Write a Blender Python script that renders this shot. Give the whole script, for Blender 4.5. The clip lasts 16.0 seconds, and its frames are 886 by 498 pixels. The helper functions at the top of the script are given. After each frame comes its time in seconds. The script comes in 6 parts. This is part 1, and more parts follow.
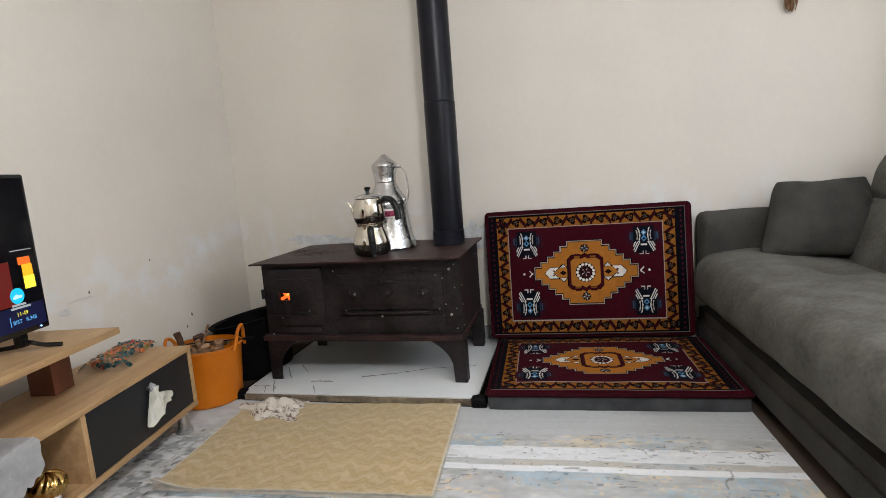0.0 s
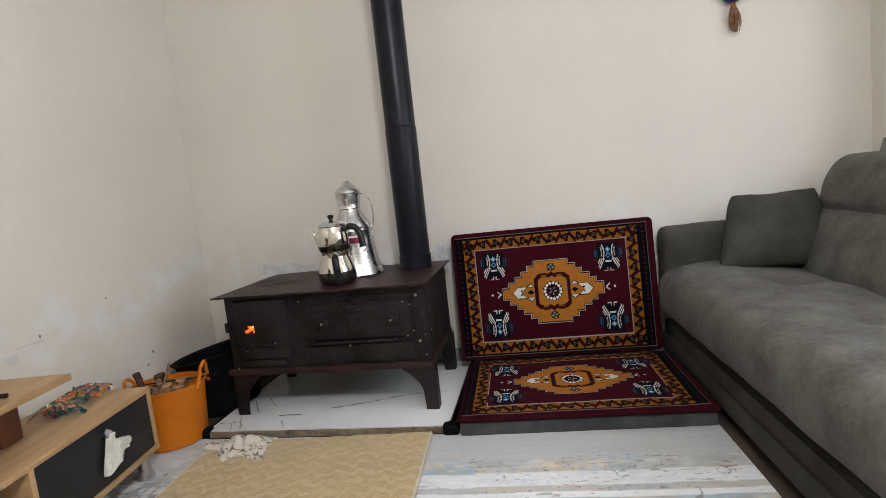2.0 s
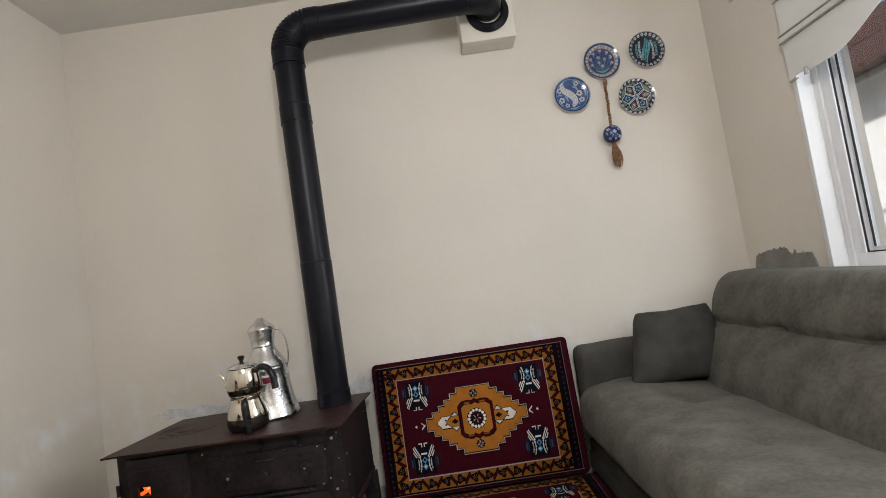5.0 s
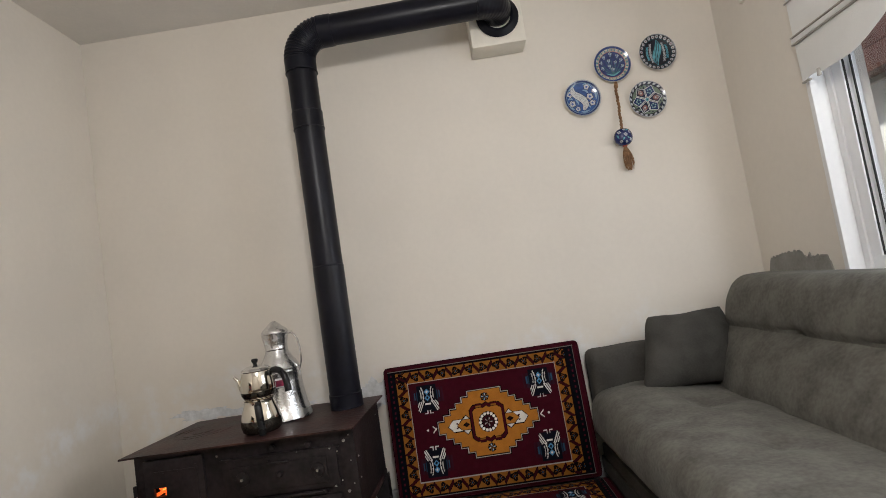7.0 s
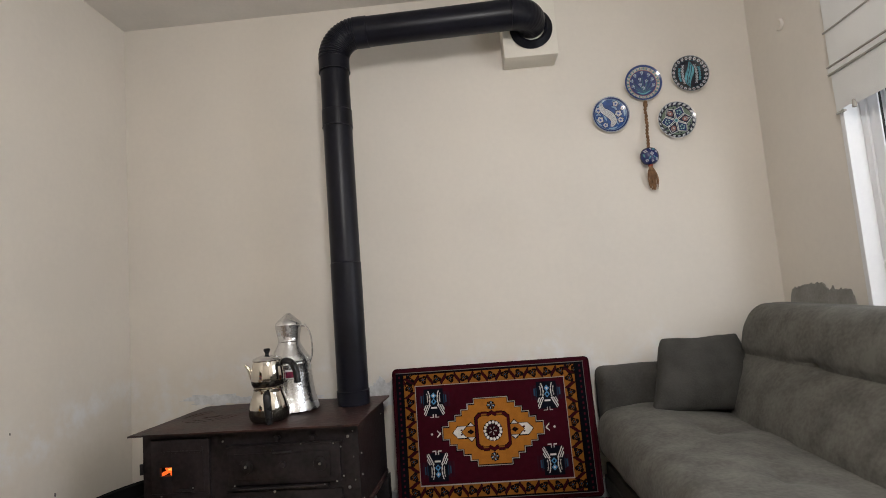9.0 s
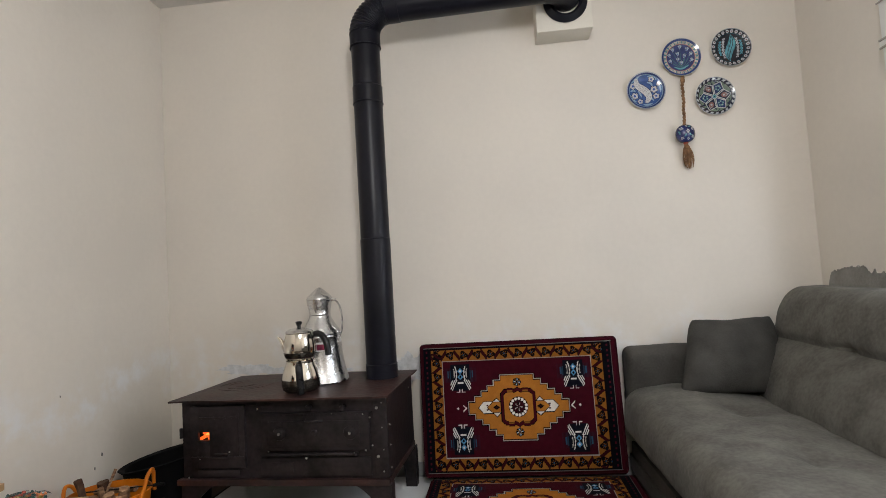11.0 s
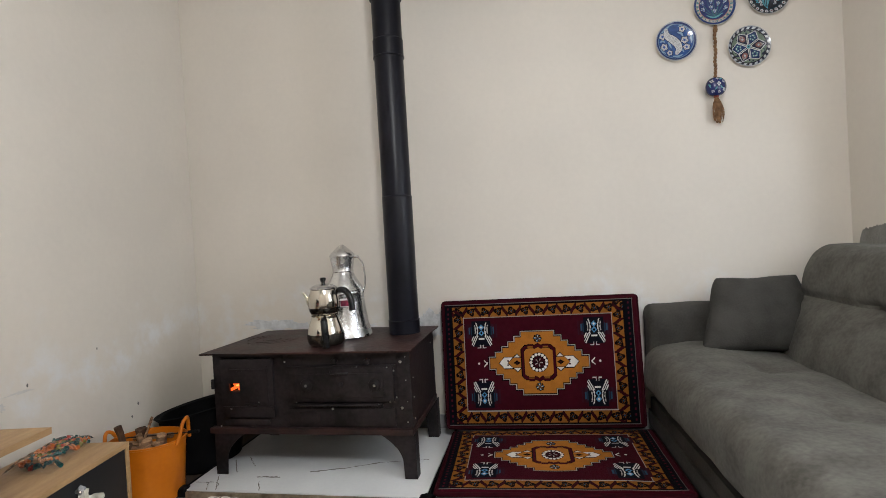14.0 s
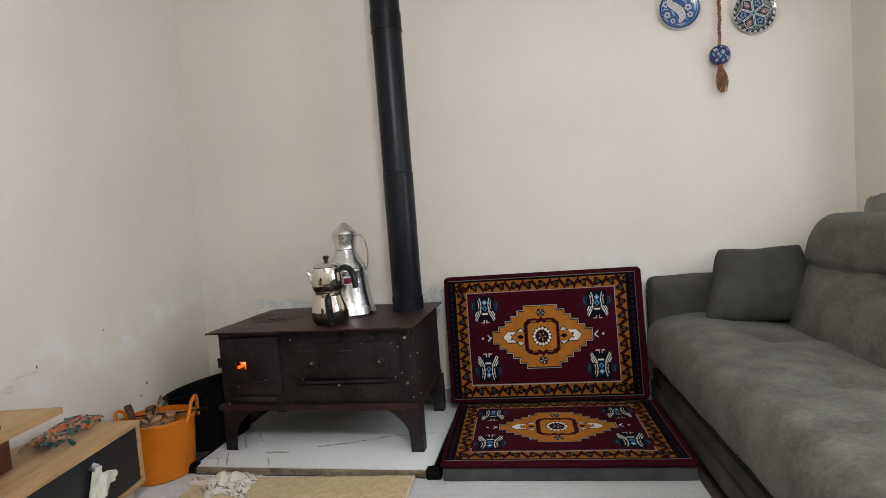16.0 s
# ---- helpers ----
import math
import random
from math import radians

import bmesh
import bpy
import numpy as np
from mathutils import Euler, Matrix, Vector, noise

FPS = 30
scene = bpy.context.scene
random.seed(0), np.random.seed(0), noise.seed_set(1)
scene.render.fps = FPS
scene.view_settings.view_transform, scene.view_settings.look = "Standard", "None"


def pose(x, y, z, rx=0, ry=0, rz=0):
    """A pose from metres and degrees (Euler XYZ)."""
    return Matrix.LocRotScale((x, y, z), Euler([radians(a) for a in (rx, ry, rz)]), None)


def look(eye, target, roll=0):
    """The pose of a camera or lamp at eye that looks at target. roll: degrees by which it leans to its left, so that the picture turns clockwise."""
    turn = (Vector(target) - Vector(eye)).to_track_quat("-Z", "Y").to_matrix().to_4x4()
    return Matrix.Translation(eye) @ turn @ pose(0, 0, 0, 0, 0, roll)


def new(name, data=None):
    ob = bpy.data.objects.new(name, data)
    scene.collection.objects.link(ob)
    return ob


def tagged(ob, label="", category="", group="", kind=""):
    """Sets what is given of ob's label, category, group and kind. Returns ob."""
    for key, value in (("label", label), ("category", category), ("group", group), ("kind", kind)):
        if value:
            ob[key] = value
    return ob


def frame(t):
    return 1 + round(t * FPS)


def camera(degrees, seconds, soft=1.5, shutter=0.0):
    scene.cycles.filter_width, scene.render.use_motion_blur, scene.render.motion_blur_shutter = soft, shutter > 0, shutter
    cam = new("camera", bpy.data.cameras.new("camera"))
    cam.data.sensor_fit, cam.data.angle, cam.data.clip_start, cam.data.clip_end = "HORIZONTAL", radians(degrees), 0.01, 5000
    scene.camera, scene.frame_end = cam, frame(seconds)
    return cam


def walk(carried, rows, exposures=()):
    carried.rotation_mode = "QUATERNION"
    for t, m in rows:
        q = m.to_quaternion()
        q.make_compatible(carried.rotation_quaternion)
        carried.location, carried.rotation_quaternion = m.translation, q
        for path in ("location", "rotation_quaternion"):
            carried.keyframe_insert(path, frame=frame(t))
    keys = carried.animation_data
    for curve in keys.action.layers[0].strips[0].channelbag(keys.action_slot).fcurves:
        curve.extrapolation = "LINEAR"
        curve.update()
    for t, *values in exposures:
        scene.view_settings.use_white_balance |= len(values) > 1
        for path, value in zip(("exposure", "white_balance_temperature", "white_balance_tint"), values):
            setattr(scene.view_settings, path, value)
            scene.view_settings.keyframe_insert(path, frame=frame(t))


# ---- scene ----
cam = camera(80.3, 16.0, 0.8)
PATH = [
    (0, (1.645, -2.645, 0.883), (1.268, -0.702, 0.599), -4.3),
    (0.5, (1.659, -2.636, 0.891), (1.309, -0.686, 0.616), -4.6),
    (1, (1.669, -2.63, 0.901), (1.343, -0.674, 0.641), -5.2),
    (1.5, (1.674, -2.63, 0.91), (1.368, -0.669, 0.663), -5.8),
    (2, (1.681, -2.627, 0.912), (1.404, -0.66, 0.682), -6.2),
    (2.5, (1.692, -2.618, 0.914), (1.449, -0.644, 0.704), -6.6),
    (3, (1.693, -2.616, 0.913), (1.486, -0.636, 0.726), -7.0),
    (3.5, (1.698, -2.614, 0.921), (1.533, -0.626, 0.778), -7.4),
    (4, (1.718, -2.615, 0.937), (1.63, -0.617, 0.906), -7.9),
    (4.5, (1.762, -2.627, 0.998), (1.747, -0.629, 1.076), -8.4),
    (4.7, (1.779, -2.633, 1.008), (1.79, -0.637, 1.127), -8.7),
    (6.8, (1.769, -2.64, 0.995), (1.758, -0.647, 1.163), -8.9),
    (7, (1.789, -2.648, 1.005), (1.754, -0.655, 1.163), -8.8),
    (7.5, (1.792, -2.651, 1.01), (1.744, -0.658, 1.169), -8.1),
    (8, (1.794, -2.661, 1.014), (1.74, -0.669, 1.19), -6.8),
    (8.5, (1.79, -2.664, 1.016), (1.722, -0.674, 1.197), -5.4),
    (8.7, (1.789, -2.659, 1.001), (1.711, -0.67, 1.194), -4.9),
    (10.8, (1.775, -2.674, 0.981), (1.58, -0.688, 1.117), -3.4),
    (11, (1.781, -2.67, 0.99), (1.575, -0.684, 1.107), -3.4),
    (11.5, (1.782, -2.673, 0.99), (1.556, -0.688, 1.087), -3.4),
    (12, (1.771, -2.675, 0.996), (1.535, -0.691, 1.075), -3.4),
    (12.5, (1.768, -2.677, 0.99), (1.517, -0.694, 1.059), -3.3),
    (13, (1.766, -2.677, 0.987), (1.504, -0.695, 1.032), -3.3),
    (13.5, (1.769, -2.677, 0.985), (1.499, -0.696, 0.998), -3.2),
    (14, (1.756, -2.673, 0.978), (1.479, -0.692, 0.948), -3.3),
    (14.5, (1.756, -2.673, 0.978), (1.469, -0.694, 0.92), -3.3),
    (15, (1.757, -2.676, 0.98), (1.464, -0.699, 0.901), -3.6),
    (15.5, (1.759, -2.674, 0.973), (1.465, -0.698, 0.877), -3.9),
    (16, (1.752, -2.671, 0.972), (1.464, -0.695, 0.857), -4.3),
]
EXPOSE = [(0.0, 0.07, 6150, 9), (3.5, 0.04, 6150, 9), (4.5, -0.14, 6350, 9), (8.5, -0.19, 6450, 11), (11.0, -0.10, 6300, 10), (16.0, -0.02, 6200, 9)]
walk(cam, [(t, look(eye, target, roll)) for t, eye, target, roll in PATH], EXPOSE)

# ---- light ----
world = bpy.data.worlds.new("sky")
scene.world = world
world.use_nodes = True
_n = world.node_tree.nodes
_sky = _n.new("ShaderNodeTexSky")
_sky.sky_type, _sky.sun_disc = "NISHITA", False
_sky.sun_elevation, _sky.sun_rotation = radians(31), radians(247)
world.node_tree.links.new(_sky.outputs[0], _n["Background"].inputs[0])
_n["Background"].inputs[1].default_value = 0.15

SUN = bpy.data.lights.new("sun", "SUN")
SUN.energy, SUN.angle, SUN.color = 5.0, radians(3), (1.0, 0.95, 0.88)
new("sun", SUN).matrix_world = look((0, 0, 10), (7.0, 3.0, 5.4))

# the room's ceiling bulb, above the camera's view
BULB = bpy.data.lights.new("ceiling_bulb", "POINT")
BULB.energy, BULB.shadow_soft_size, BULB.color = 84, 0.16, (1.0, 0.98, 0.95)
new("ceiling_bulb", BULB).matrix_world = pose(2.00, -2.68, 2.08)

# daylight of the windows
DAY = bpy.data.lights.new("window_daylight", "AREA")
DAY.shape, DAY.size, DAY.size_y, DAY.energy, DAY.color = "RECTANGLE", 0.98, 1.15, 21, (0.90, 0.95, 1.0)
new("window_daylight", DAY).matrix_world = look((3.52, -1.62, 1.50), (0.0, -1.62, 1.2), 0)

# ---- materials ----
MATS = {}


def mat(name, c1, c2=None, scale=6.0, rough=0.6, metal=0.0, bump=0.0, bscale=60.0, fine=0.25, stretch=(1, 1, 1), coat=0.0, sheen=0.0, spec=0.35):
    """A surface with broad and fine variation between two colours, and fine relief."""
    if name in MATS:
        return MATS[name]
    m = bpy.data.materials.new(name)
    m.use_nodes = True
    nt = m.node_tree
    N, L = nt.nodes, nt.links
    b = N["Principled BSDF"]
    c2 = c2 or tuple(v * 0.85 for v in c1)
    tc, mp = N.new("ShaderNodeTexCoord"), N.new("ShaderNodeMapping")
    mp.inputs["Scale"].default_value = stretch
    L.new(tc.outputs["Object"], mp.inputs["Vector"])
    n1, n2 = N.new("ShaderNodeTexNoise"), N.new("ShaderNodeTexNoise")
    for n, s in ((n1, scale), (n2, bscale)):
        L.new(mp.outputs[0], n.inputs["Vector"])
        n.inputs["Scale"].default_value, n.inputs["Detail"].default_value = s, 5
    mix = N.new("ShaderNodeMix")
    mix.data_type, mix.blend_type = "FLOAT", "MIX"
    mix.inputs[0].default_value = fine
    L.new(n1.outputs[0], mix.inputs[2])
    L.new(n2.outputs[0], mix.inputs[3])
    ramp = N.new("ShaderNodeValToRGB")
    ramp.color_ramp.elements[0].position, ramp.color_ramp.elements[1].position = 0.36, 0.64
    ramp.color_ramp.elements[0].color, ramp.color_ramp.elements[1].color = (*c2, 1), (*c1, 1)
    L.new(mix.outputs[0], ramp.inputs[0])
    L.new(ramp.outputs[0], b.inputs["Base Color"])
    mr = N.new("ShaderNodeMapRange")
    mr.inputs[3].default_value, mr.inputs[4].default_value = max(rough - 0.08, 0.02), min(rough + 0.1, 1)
    L.new(n1.outputs[0], mr.inputs[0])
    L.new(mr.outputs[0], b.inputs["Roughness"])
    b.inputs["Metallic"].default_value = metal
    b.inputs["Coat Weight"].default_value = coat
    b.inputs["Sheen Weight"].default_value = sheen
    b.inputs["Specular IOR Level"].default_value = spec
    if bump:
        bp = N.new("ShaderNodeBump")
        bp.inputs["Strength"].default_value, bp.inputs["Distance"].default_value = bump, 0.004
        L.new(n2.outputs[0], bp.inputs["Height"])
        L.new(bp.outputs[0], b.inputs["Normal"])
    MATS[name] = m
    return m


def painted(name, rough=0.6, bump=0.3, bscale=400.0, coat=0.0, sheen=0.0, spec=0.08):
    """A surface whose pattern is held in the mesh's colour attribute 'dye'."""
    if name in MATS:
        return MATS[name]
    m = bpy.data.materials.new(name)
    m.use_nodes = True
    N, L = m.node_tree.nodes, m.node_tree.links
    b = N["Principled BSDF"]
    at = N.new("ShaderNodeVertexColor")
    at.layer_name = "dye"
    tc, n2 = N.new("ShaderNodeTexCoord"), N.new("ShaderNodeTexNoise")
    n2.inputs["Scale"].default_value, n2.inputs["Detail"].default_value = bscale, 3
    L.new(tc.outputs["Object"], n2.inputs["Vector"])
    mr = N.new("ShaderNodeMapRange")
    mr.inputs[3].default_value, mr.inputs[4].default_value = 0.75, 1.2
    L.new(n2.outputs[0], mr.inputs[0])
    mul = N.new("ShaderNodeMix")
    mul.data_type, mul.blend_type = "RGBA", "MULTIPLY"
    mul.inputs[0].default_value = 1.0
    L.new(at.outputs[0], mul.inputs[6])
    L.new(mr.outputs[0], mul.inputs[7])
    L.new(mul.outputs[2], b.inputs["Base Color"])
    b.inputs["Roughness"].default_value = rough
    b.inputs["Coat Weight"].default_value = coat
    b.inputs["Sheen Weight"].default_value = sheen
    b.inputs["Specular IOR Level"].default_value = spec
    bp = N.new("ShaderNodeBump")
    bp.inputs["Strength"].default_value, bp.inputs["Distance"].default_value = bump, 0.003
    L.new(n2.outputs[0], bp.inputs["Height"])
    L.new(bp.outputs[0], b.inputs["Normal"])
    MATS[name] = m
    return m


def glow(name, color, strength):
    if name in MATS:
        return MATS[name]
    m = bpy.data.materials.new(name)
    m.use_nodes = True
    b = m.node_tree.nodes["Principled BSDF"]
    b.inputs["Base Color"].default_value = (0.01, 0.01, 0.01, 1)
    b.inputs["Roughness"].default_value = 0.3
    b.inputs["Emission Color"].default_value = (*color, 1)
    b.inputs["Emission Strength"].default_value = strength
    MATS[name] = m
    return m


def glass(name):
    if name in MATS:
        return MATS[name]
    m = bpy.data.materials.new(name)
    m.use_nodes = True
    b = m.node_tree.nodes["Principled BSDF"]
    b.inputs["Transmission Weight"].default_value = 1.0
    b.inputs["Roughness"].default_value = 0.02
    b.inputs["IOR"].default_value = 1.45
    MATS[name] = m
    return m


# ---- mesh helpers ----
HOME = {}


def thing(name, label, category, at=(0, 0, 0), turn=(0, 0, 0), group="", kind=""):
    """An empty at a thing's base."""
    ob = new(name)
    ob.empty_display_size = 0.05
    ob.matrix_basis = pose(*at, *turn)
    HOME[ob] = ob.matrix_basis.copy()
    return tagged(ob, label, category, group, kind)


def finish(bm, material, name, smooth=35, shift=None):
    if shift is not None:
        bm.transform(shift)
    bmesh.ops.recalc_face_normals(bm, faces=bm.faces)
    me = bpy.data.meshes.new(name)
    if smooth:
        for f in bm.faces:
            f.smooth = True
        for e in bm.edges:
            if len(e.link_faces) == 2 and e.calc_face_angle(0) > radians(smooth):
                e.smooth = False
    bm.to_mesh(me)
    bm.free()
    if material:
        me.materials.append(material)
    return me


def part(name, bm, material, parent, label="", smooth=35, local=False):
    """Links a bmesh, built in world places (or in its thing's own when local), as a part."""
    home = HOME[parent]
    ob = new(name, finish(bm, material, name, smooth, None if local else home.inverted()))
    ob.parent = parent
    HOME[ob] = home
    return tagged(ob, label)


def whole(name, bm, material, label, category, kind="", group="", smooth=35):
    """A thing of one mesh."""
    return tagged(new(name, finish(bm, material, name, smooth)), label, category, group, kind)


def box(x0, x1, y0, y1, z0, z1, bevel=0.0, seg=2, bm=None):
    b2 = bmesh.new()
    v = [b2.verts.new((x, y, z)) for x in (x0, x1) for y in (y0, y1) for z in (z0, z1)]
    for q in ((0, 1, 3, 2), (4, 6, 7, 5), (0, 4, 5, 1), (2, 3, 7, 6), (0, 2, 6, 4), (1, 5, 7, 3)):
        b2.faces.new([v[i] for i in q])
    if bevel:
        bmesh.ops.bevel(b2, geom=b2.edges[:], offset=bevel, segments=seg, affect="EDGES", profile=0.6)
    return merge(bm, b2)


def merge(bm, other):
    if bm is None:
        return other
    tmp = bpy.data.meshes.new("tmp")
    other.to_mesh(tmp)
    other.free()
    bm.from_mesh(tmp)
    bpy.data.meshes.remove(tmp)
    return bm


def lathe(profile, seg=40, at=(0, 0, 0), bm=None, squash=1.0):
    """A turned form from (radius, height) pairs."""
    b2 = bmesh.new()
    rings = []
    for r, z in profile:
        if r < 1e-5:
            rings.append([b2.verts.new((at[0], at[1], at[2] + z))])
        else:
            rings.append([b2.verts.new((at[0] + r * math.cos(2 * math.pi * i / seg), at[1] + r * squash * math.sin(2 * math.pi * i / seg), at[2] + z)) for i in range(seg)])
    for a, b in zip(rings, rings[1:]):
        for i in range(seg):
            j = (i + 1) % seg
            if len(a) == 1 and len(b) == 1:
                continue
            if len(a) == 1:
                b2.faces.new((a[0], b[i], b[j]))
            elif len(b) == 1:
                b2.faces.new((a[i], a[j], b[0]))
            else:
                b2.faces.new((a[i], a[j], b[j], b[i]))
    return merge(bm, b2)


def tube(points, radius, seg=12, bm=None, flat=1.0, cap=True):
    """A round bar along a line of points; radius may be a list."""
    b2 = bmesh.new()
    pts = [Vector(p) for p in points]
    rad = radius if isinstance(radius, (list, tuple)) else [radius] * len(pts)
    up = Vector((0, 0, 1))
    d0 = (pts[1] - pts[0]).normalized()
    if abs(d0.dot(up)) > 0.9:
        up = Vector((1, 0, 0))
    side = d0.cross(up).normalized()
    rings = []
    for i, p in enumerate(pts):
        d = (pts[min(i + 1, len(pts) - 1)] - pts[max(i - 1, 0)]).normalized()
        side = (side - d * side.dot(d)).normalized()
        oth = d.cross(side)
        rings.append([b2.verts.new(p + rad[i] * (side * math.cos(2 * math.pi * k / seg) + oth * flat * math.sin(2 * math.pi * k / seg))) for k in range(seg)])
    for a, b in zip(rings, rings[1:]):
        for k in range(seg):
            b2.faces.new((a[k], a[(k + 1) % seg], b[(k + 1) % seg], b[k]))
    if cap:
        b2.faces.new(rings[0])
        b2.faces.new(rings[-1])
    return merge(bm, b2)


def curve_points(ctrl, n=8):
    """A smooth line through control points (Catmull-Rom)."""
    c = [Vector(p) for p in ctrl]
    c = [c[0] * 2 - c[1]] + c + [c[-1] * 2 - c[-2]]
    out = []
    for i in range(1, len(c) - 2):
        for k in range(n):
            t = k / n
            out.append(0.5 * (2 * c[i] + (c[i + 1] - c[i - 1]) * t + (2 * c[i - 1] - 5 * c[i] + 4 * c[i + 1] - c[i + 2]) * t * t + (3 * c[i] - c[i - 1] - 3 * c[i + 1] + c[i + 2]) * t ** 3))
    out.append(c[-2])
    return out


def pad(x0, x1, y0, y1, z0, z1, r=0.04, step=0.03, puff=None):
    """A padded block with round edges; puff(point, normal) gives a further shift."""
    bm = bmesh.new()
    sx, sy, sz = x1 - x0, y1 - y0, z1 - z0
    nx, ny, nz = [max(4, int(s / step)) for s in (sx, sy, sz)]
    cache = {}

    def vert(i, j, k):
        key = (i, j, k)
        if key not in cache:
            p = Vector((x0 + sx * i / nx, y0 + sy * j / ny, z0 + sz * k / nz))
            q = Vector((min(max(p.x, x0 + r), x1 - r), min(max(p.y, y0 + r), y1 - r), min(max(p.z, z0 + r), z1 - r)))
            d = p - q
            if d.length > 1e-9:
                nrm = d.normalized()
                p = q + nrm * r
            else:
                nrm = Vector((0, 0, 0))
            if puff:
                p = p + puff(p, nrm)
            cache[key] = bm.verts.new(p)
        return cache[key]

    for i in range(nx):
        for j in range(ny):
            bm.faces.new((vert(i, j, 0), vert(i, j + 1, 0), vert(i + 1, j + 1, 0), vert(i + 1, j, 0)))
            bm.faces.new((vert(i, j, nz), vert(i + 1, j, nz), vert(i + 1, j + 1, nz), vert(i, j + 1, nz)))
    for i in range(nx):
        for k in range(nz):
            bm.faces.new((vert(i, 0, k), vert(i + 1, 0, k), vert(i + 1, 0, k + 1), vert(i, 0, k + 1)))
            bm.faces.new((vert(i, ny, k), vert(i, ny, k + 1), vert(i + 1, ny, k + 1), vert(i + 1, ny, k)))
    for j in range(ny):
        for k in range(nz):
            bm.faces.new((vert(0, j, k), vert(0, j, k + 1), vert(0, j + 1, k + 1), vert(0, j + 1, k)))
            bm.faces.new((vert(nx, j, k), vert(nx, j + 1, k), vert(nx, j + 1, k + 1), vert(nx, j, k + 1)))
    return bm


def nz(x, y, z, s):
    return noise.noise(Vector((x * s, y * s, z * s)))


def prism(outline, y0, y1, axis="y"):
    """A plate from an outline of pairs: (x, z) along y, (y, z) along x, or (x, y) along z."""
    bm = bmesh.new()
    def at(a, b, d):
        return {"y": (a, d, b), "x": (d, a, b), "z": (a, b, d)}[axis]
    lo = [bm.verts.new(at(a, b, y0)) for a, b in outline]
    hi = [bm.verts.new(at(a, b, y1)) for a, b in outline]
    bm.faces.new(lo)
    bm.faces.new(hi)
    n = len(outline)
    for i in range(n):
        bm.faces.new((lo[i], lo[(i + 1) % n], hi[(i + 1) % n], hi[i]))
    return bm


def damp_paint(name, c1, c2, bloom, damp):
    """Old wall paint: cloudy, with a ragged pale salt bloom above a duller damp foot."""
    m = mat(name, c1, c2, 1.1, 0.85, bump=0.10, bscale=38, fine=0.2)
    N, L = m.node_tree.nodes, m.node_tree.links
    b = N["Principled BSDF"]
    base = b.inputs["Base Color"].links[0].from_socket
    tc, sep = N.new("ShaderNodeTexCoord"), N.new("ShaderNodeSeparateXYZ")
    L.new(tc.outputs["Object"], sep.inputs[0])
    wob, spot = N.new("ShaderNodeTexNoise"), N.new("ShaderNodeTexNoise")
    for n, sc, de in ((wob, 2.4, 6), (spot, 7.0, 8)):
        L.new(tc.outputs["Object"], n.inputs["Vector"])
        n.inputs["Scale"].default_value, n.inputs["Detail"].default_value = sc, de
        n.inputs["Roughness"].default_value = 0.62

    def calc(op, a, c):
        q = N.new("ShaderNodeMath")
        q.operation = op
        for i, v in enumerate((a, c)):
            if isinstance(v, float):
                q.inputs[i].default_value = v
            else:
                L.new(v, q.inputs[i])
        return q.outputs[0]

    def span(v, lo, hi):
        q = N.new("ShaderNodeMapRange")
        q.interpolation_type = "SMOOTHSTEP"
        L.new(v, q.inputs[0])
        q.inputs[1].default_value, q.inputs[2].default_value = lo, hi
        return q.outputs[0]

    # height on the wall, made uneven by the noise
    h = calc("ADD", sep.outputs[2], calc("MULTIPLY", calc("SUBTRACT", wob.outputs[0], 0.5), 0.9))
    band = calc("MULTIPLY", span(h, 0.42, 0.56), calc("SUBTRACT", 1.0, span(h, 0.58, 0.80)))
    band = calc("MULTIPLY", band, span(spot.outputs[0], 0.40, 0.66))
    foot = calc("MULTIPLY", calc("SUBTRACT", 1.0, span(h, 0.20, 0.50)), 0.35)
    for fac, colour in ((foot, damp), (band, bloom)):
        mix = N.new("ShaderNodeMix")
        mix.data_type = "RGBA"
        L.new(fac, mix.inputs[0])
        L.new(base, mix.inputs[6])
        mix.inputs[7].default_value = (*colour, 1)
        base = mix.outputs[2]
    L.new(base, b.inputs["Base Color"])
    return m


# ---- room ----
X1, YB, ZC = 3.30, -4.6, 2.59   # right wall, wall behind the camera, ceiling
WY0, WY1, WZ0, WZ1 = -2.10, -0.56, 0.822, 2.20   # window opening in the right wall
plaster = damp_paint("cream_wall_paint", (0.735, 0.685, 0.615), (0.665, 0.62, 0.56), (0.74, 0.735, 0.73), (0.58, 0.55, 0.485))
white_plaster = mat("white_ceiling_paint", (0.70, 0.67, 0.63), (0.62, 0.60, 0.57), 2, 0.9, bump=0.2)
laminate = mat("brown_floor", (0.075, 0.052, 0.038), (0.045, 0.031, 0.023), 4, 0.7, bump=0.1, stretch=(6, 1, 1))
T = 0.24
whole("floor", box(-T, X1 + T, YB - T, T, -0.12, 0.0), laminate, "worn brown laminate floor under the carpet", "floor", "structure")
whole("ceiling", box(-T, X1 + T, YB - T, T, ZC, ZC + 0.15), white_plaster, "plain off-white plaster ceiling", "ceiling", "structure")
whole("wall_north", box(-T, X1 + T, 0, T, 0, ZC), plaster, "cream painted plaster wall behind the stove", "wall", "structure")
whole("wall_west", box(-T, 0, YB, 0, 0, ZC), plaster, "cream painted plaster wall, scuffed near the floor", "wall", "structure")
whole("wall_south", box(-T, X1 + T, YB - T, YB, 0, ZC), plaster, "plain cream wall", "wall", "structure")
be = box(X1, X1 + T, YB, WY0, 0, ZC)
box(X1, X1 + T, WY1, 0, 0, ZC, bm=be)
box(X1, X1 + T, WY0, WY1, 0, WZ0, bm=be)
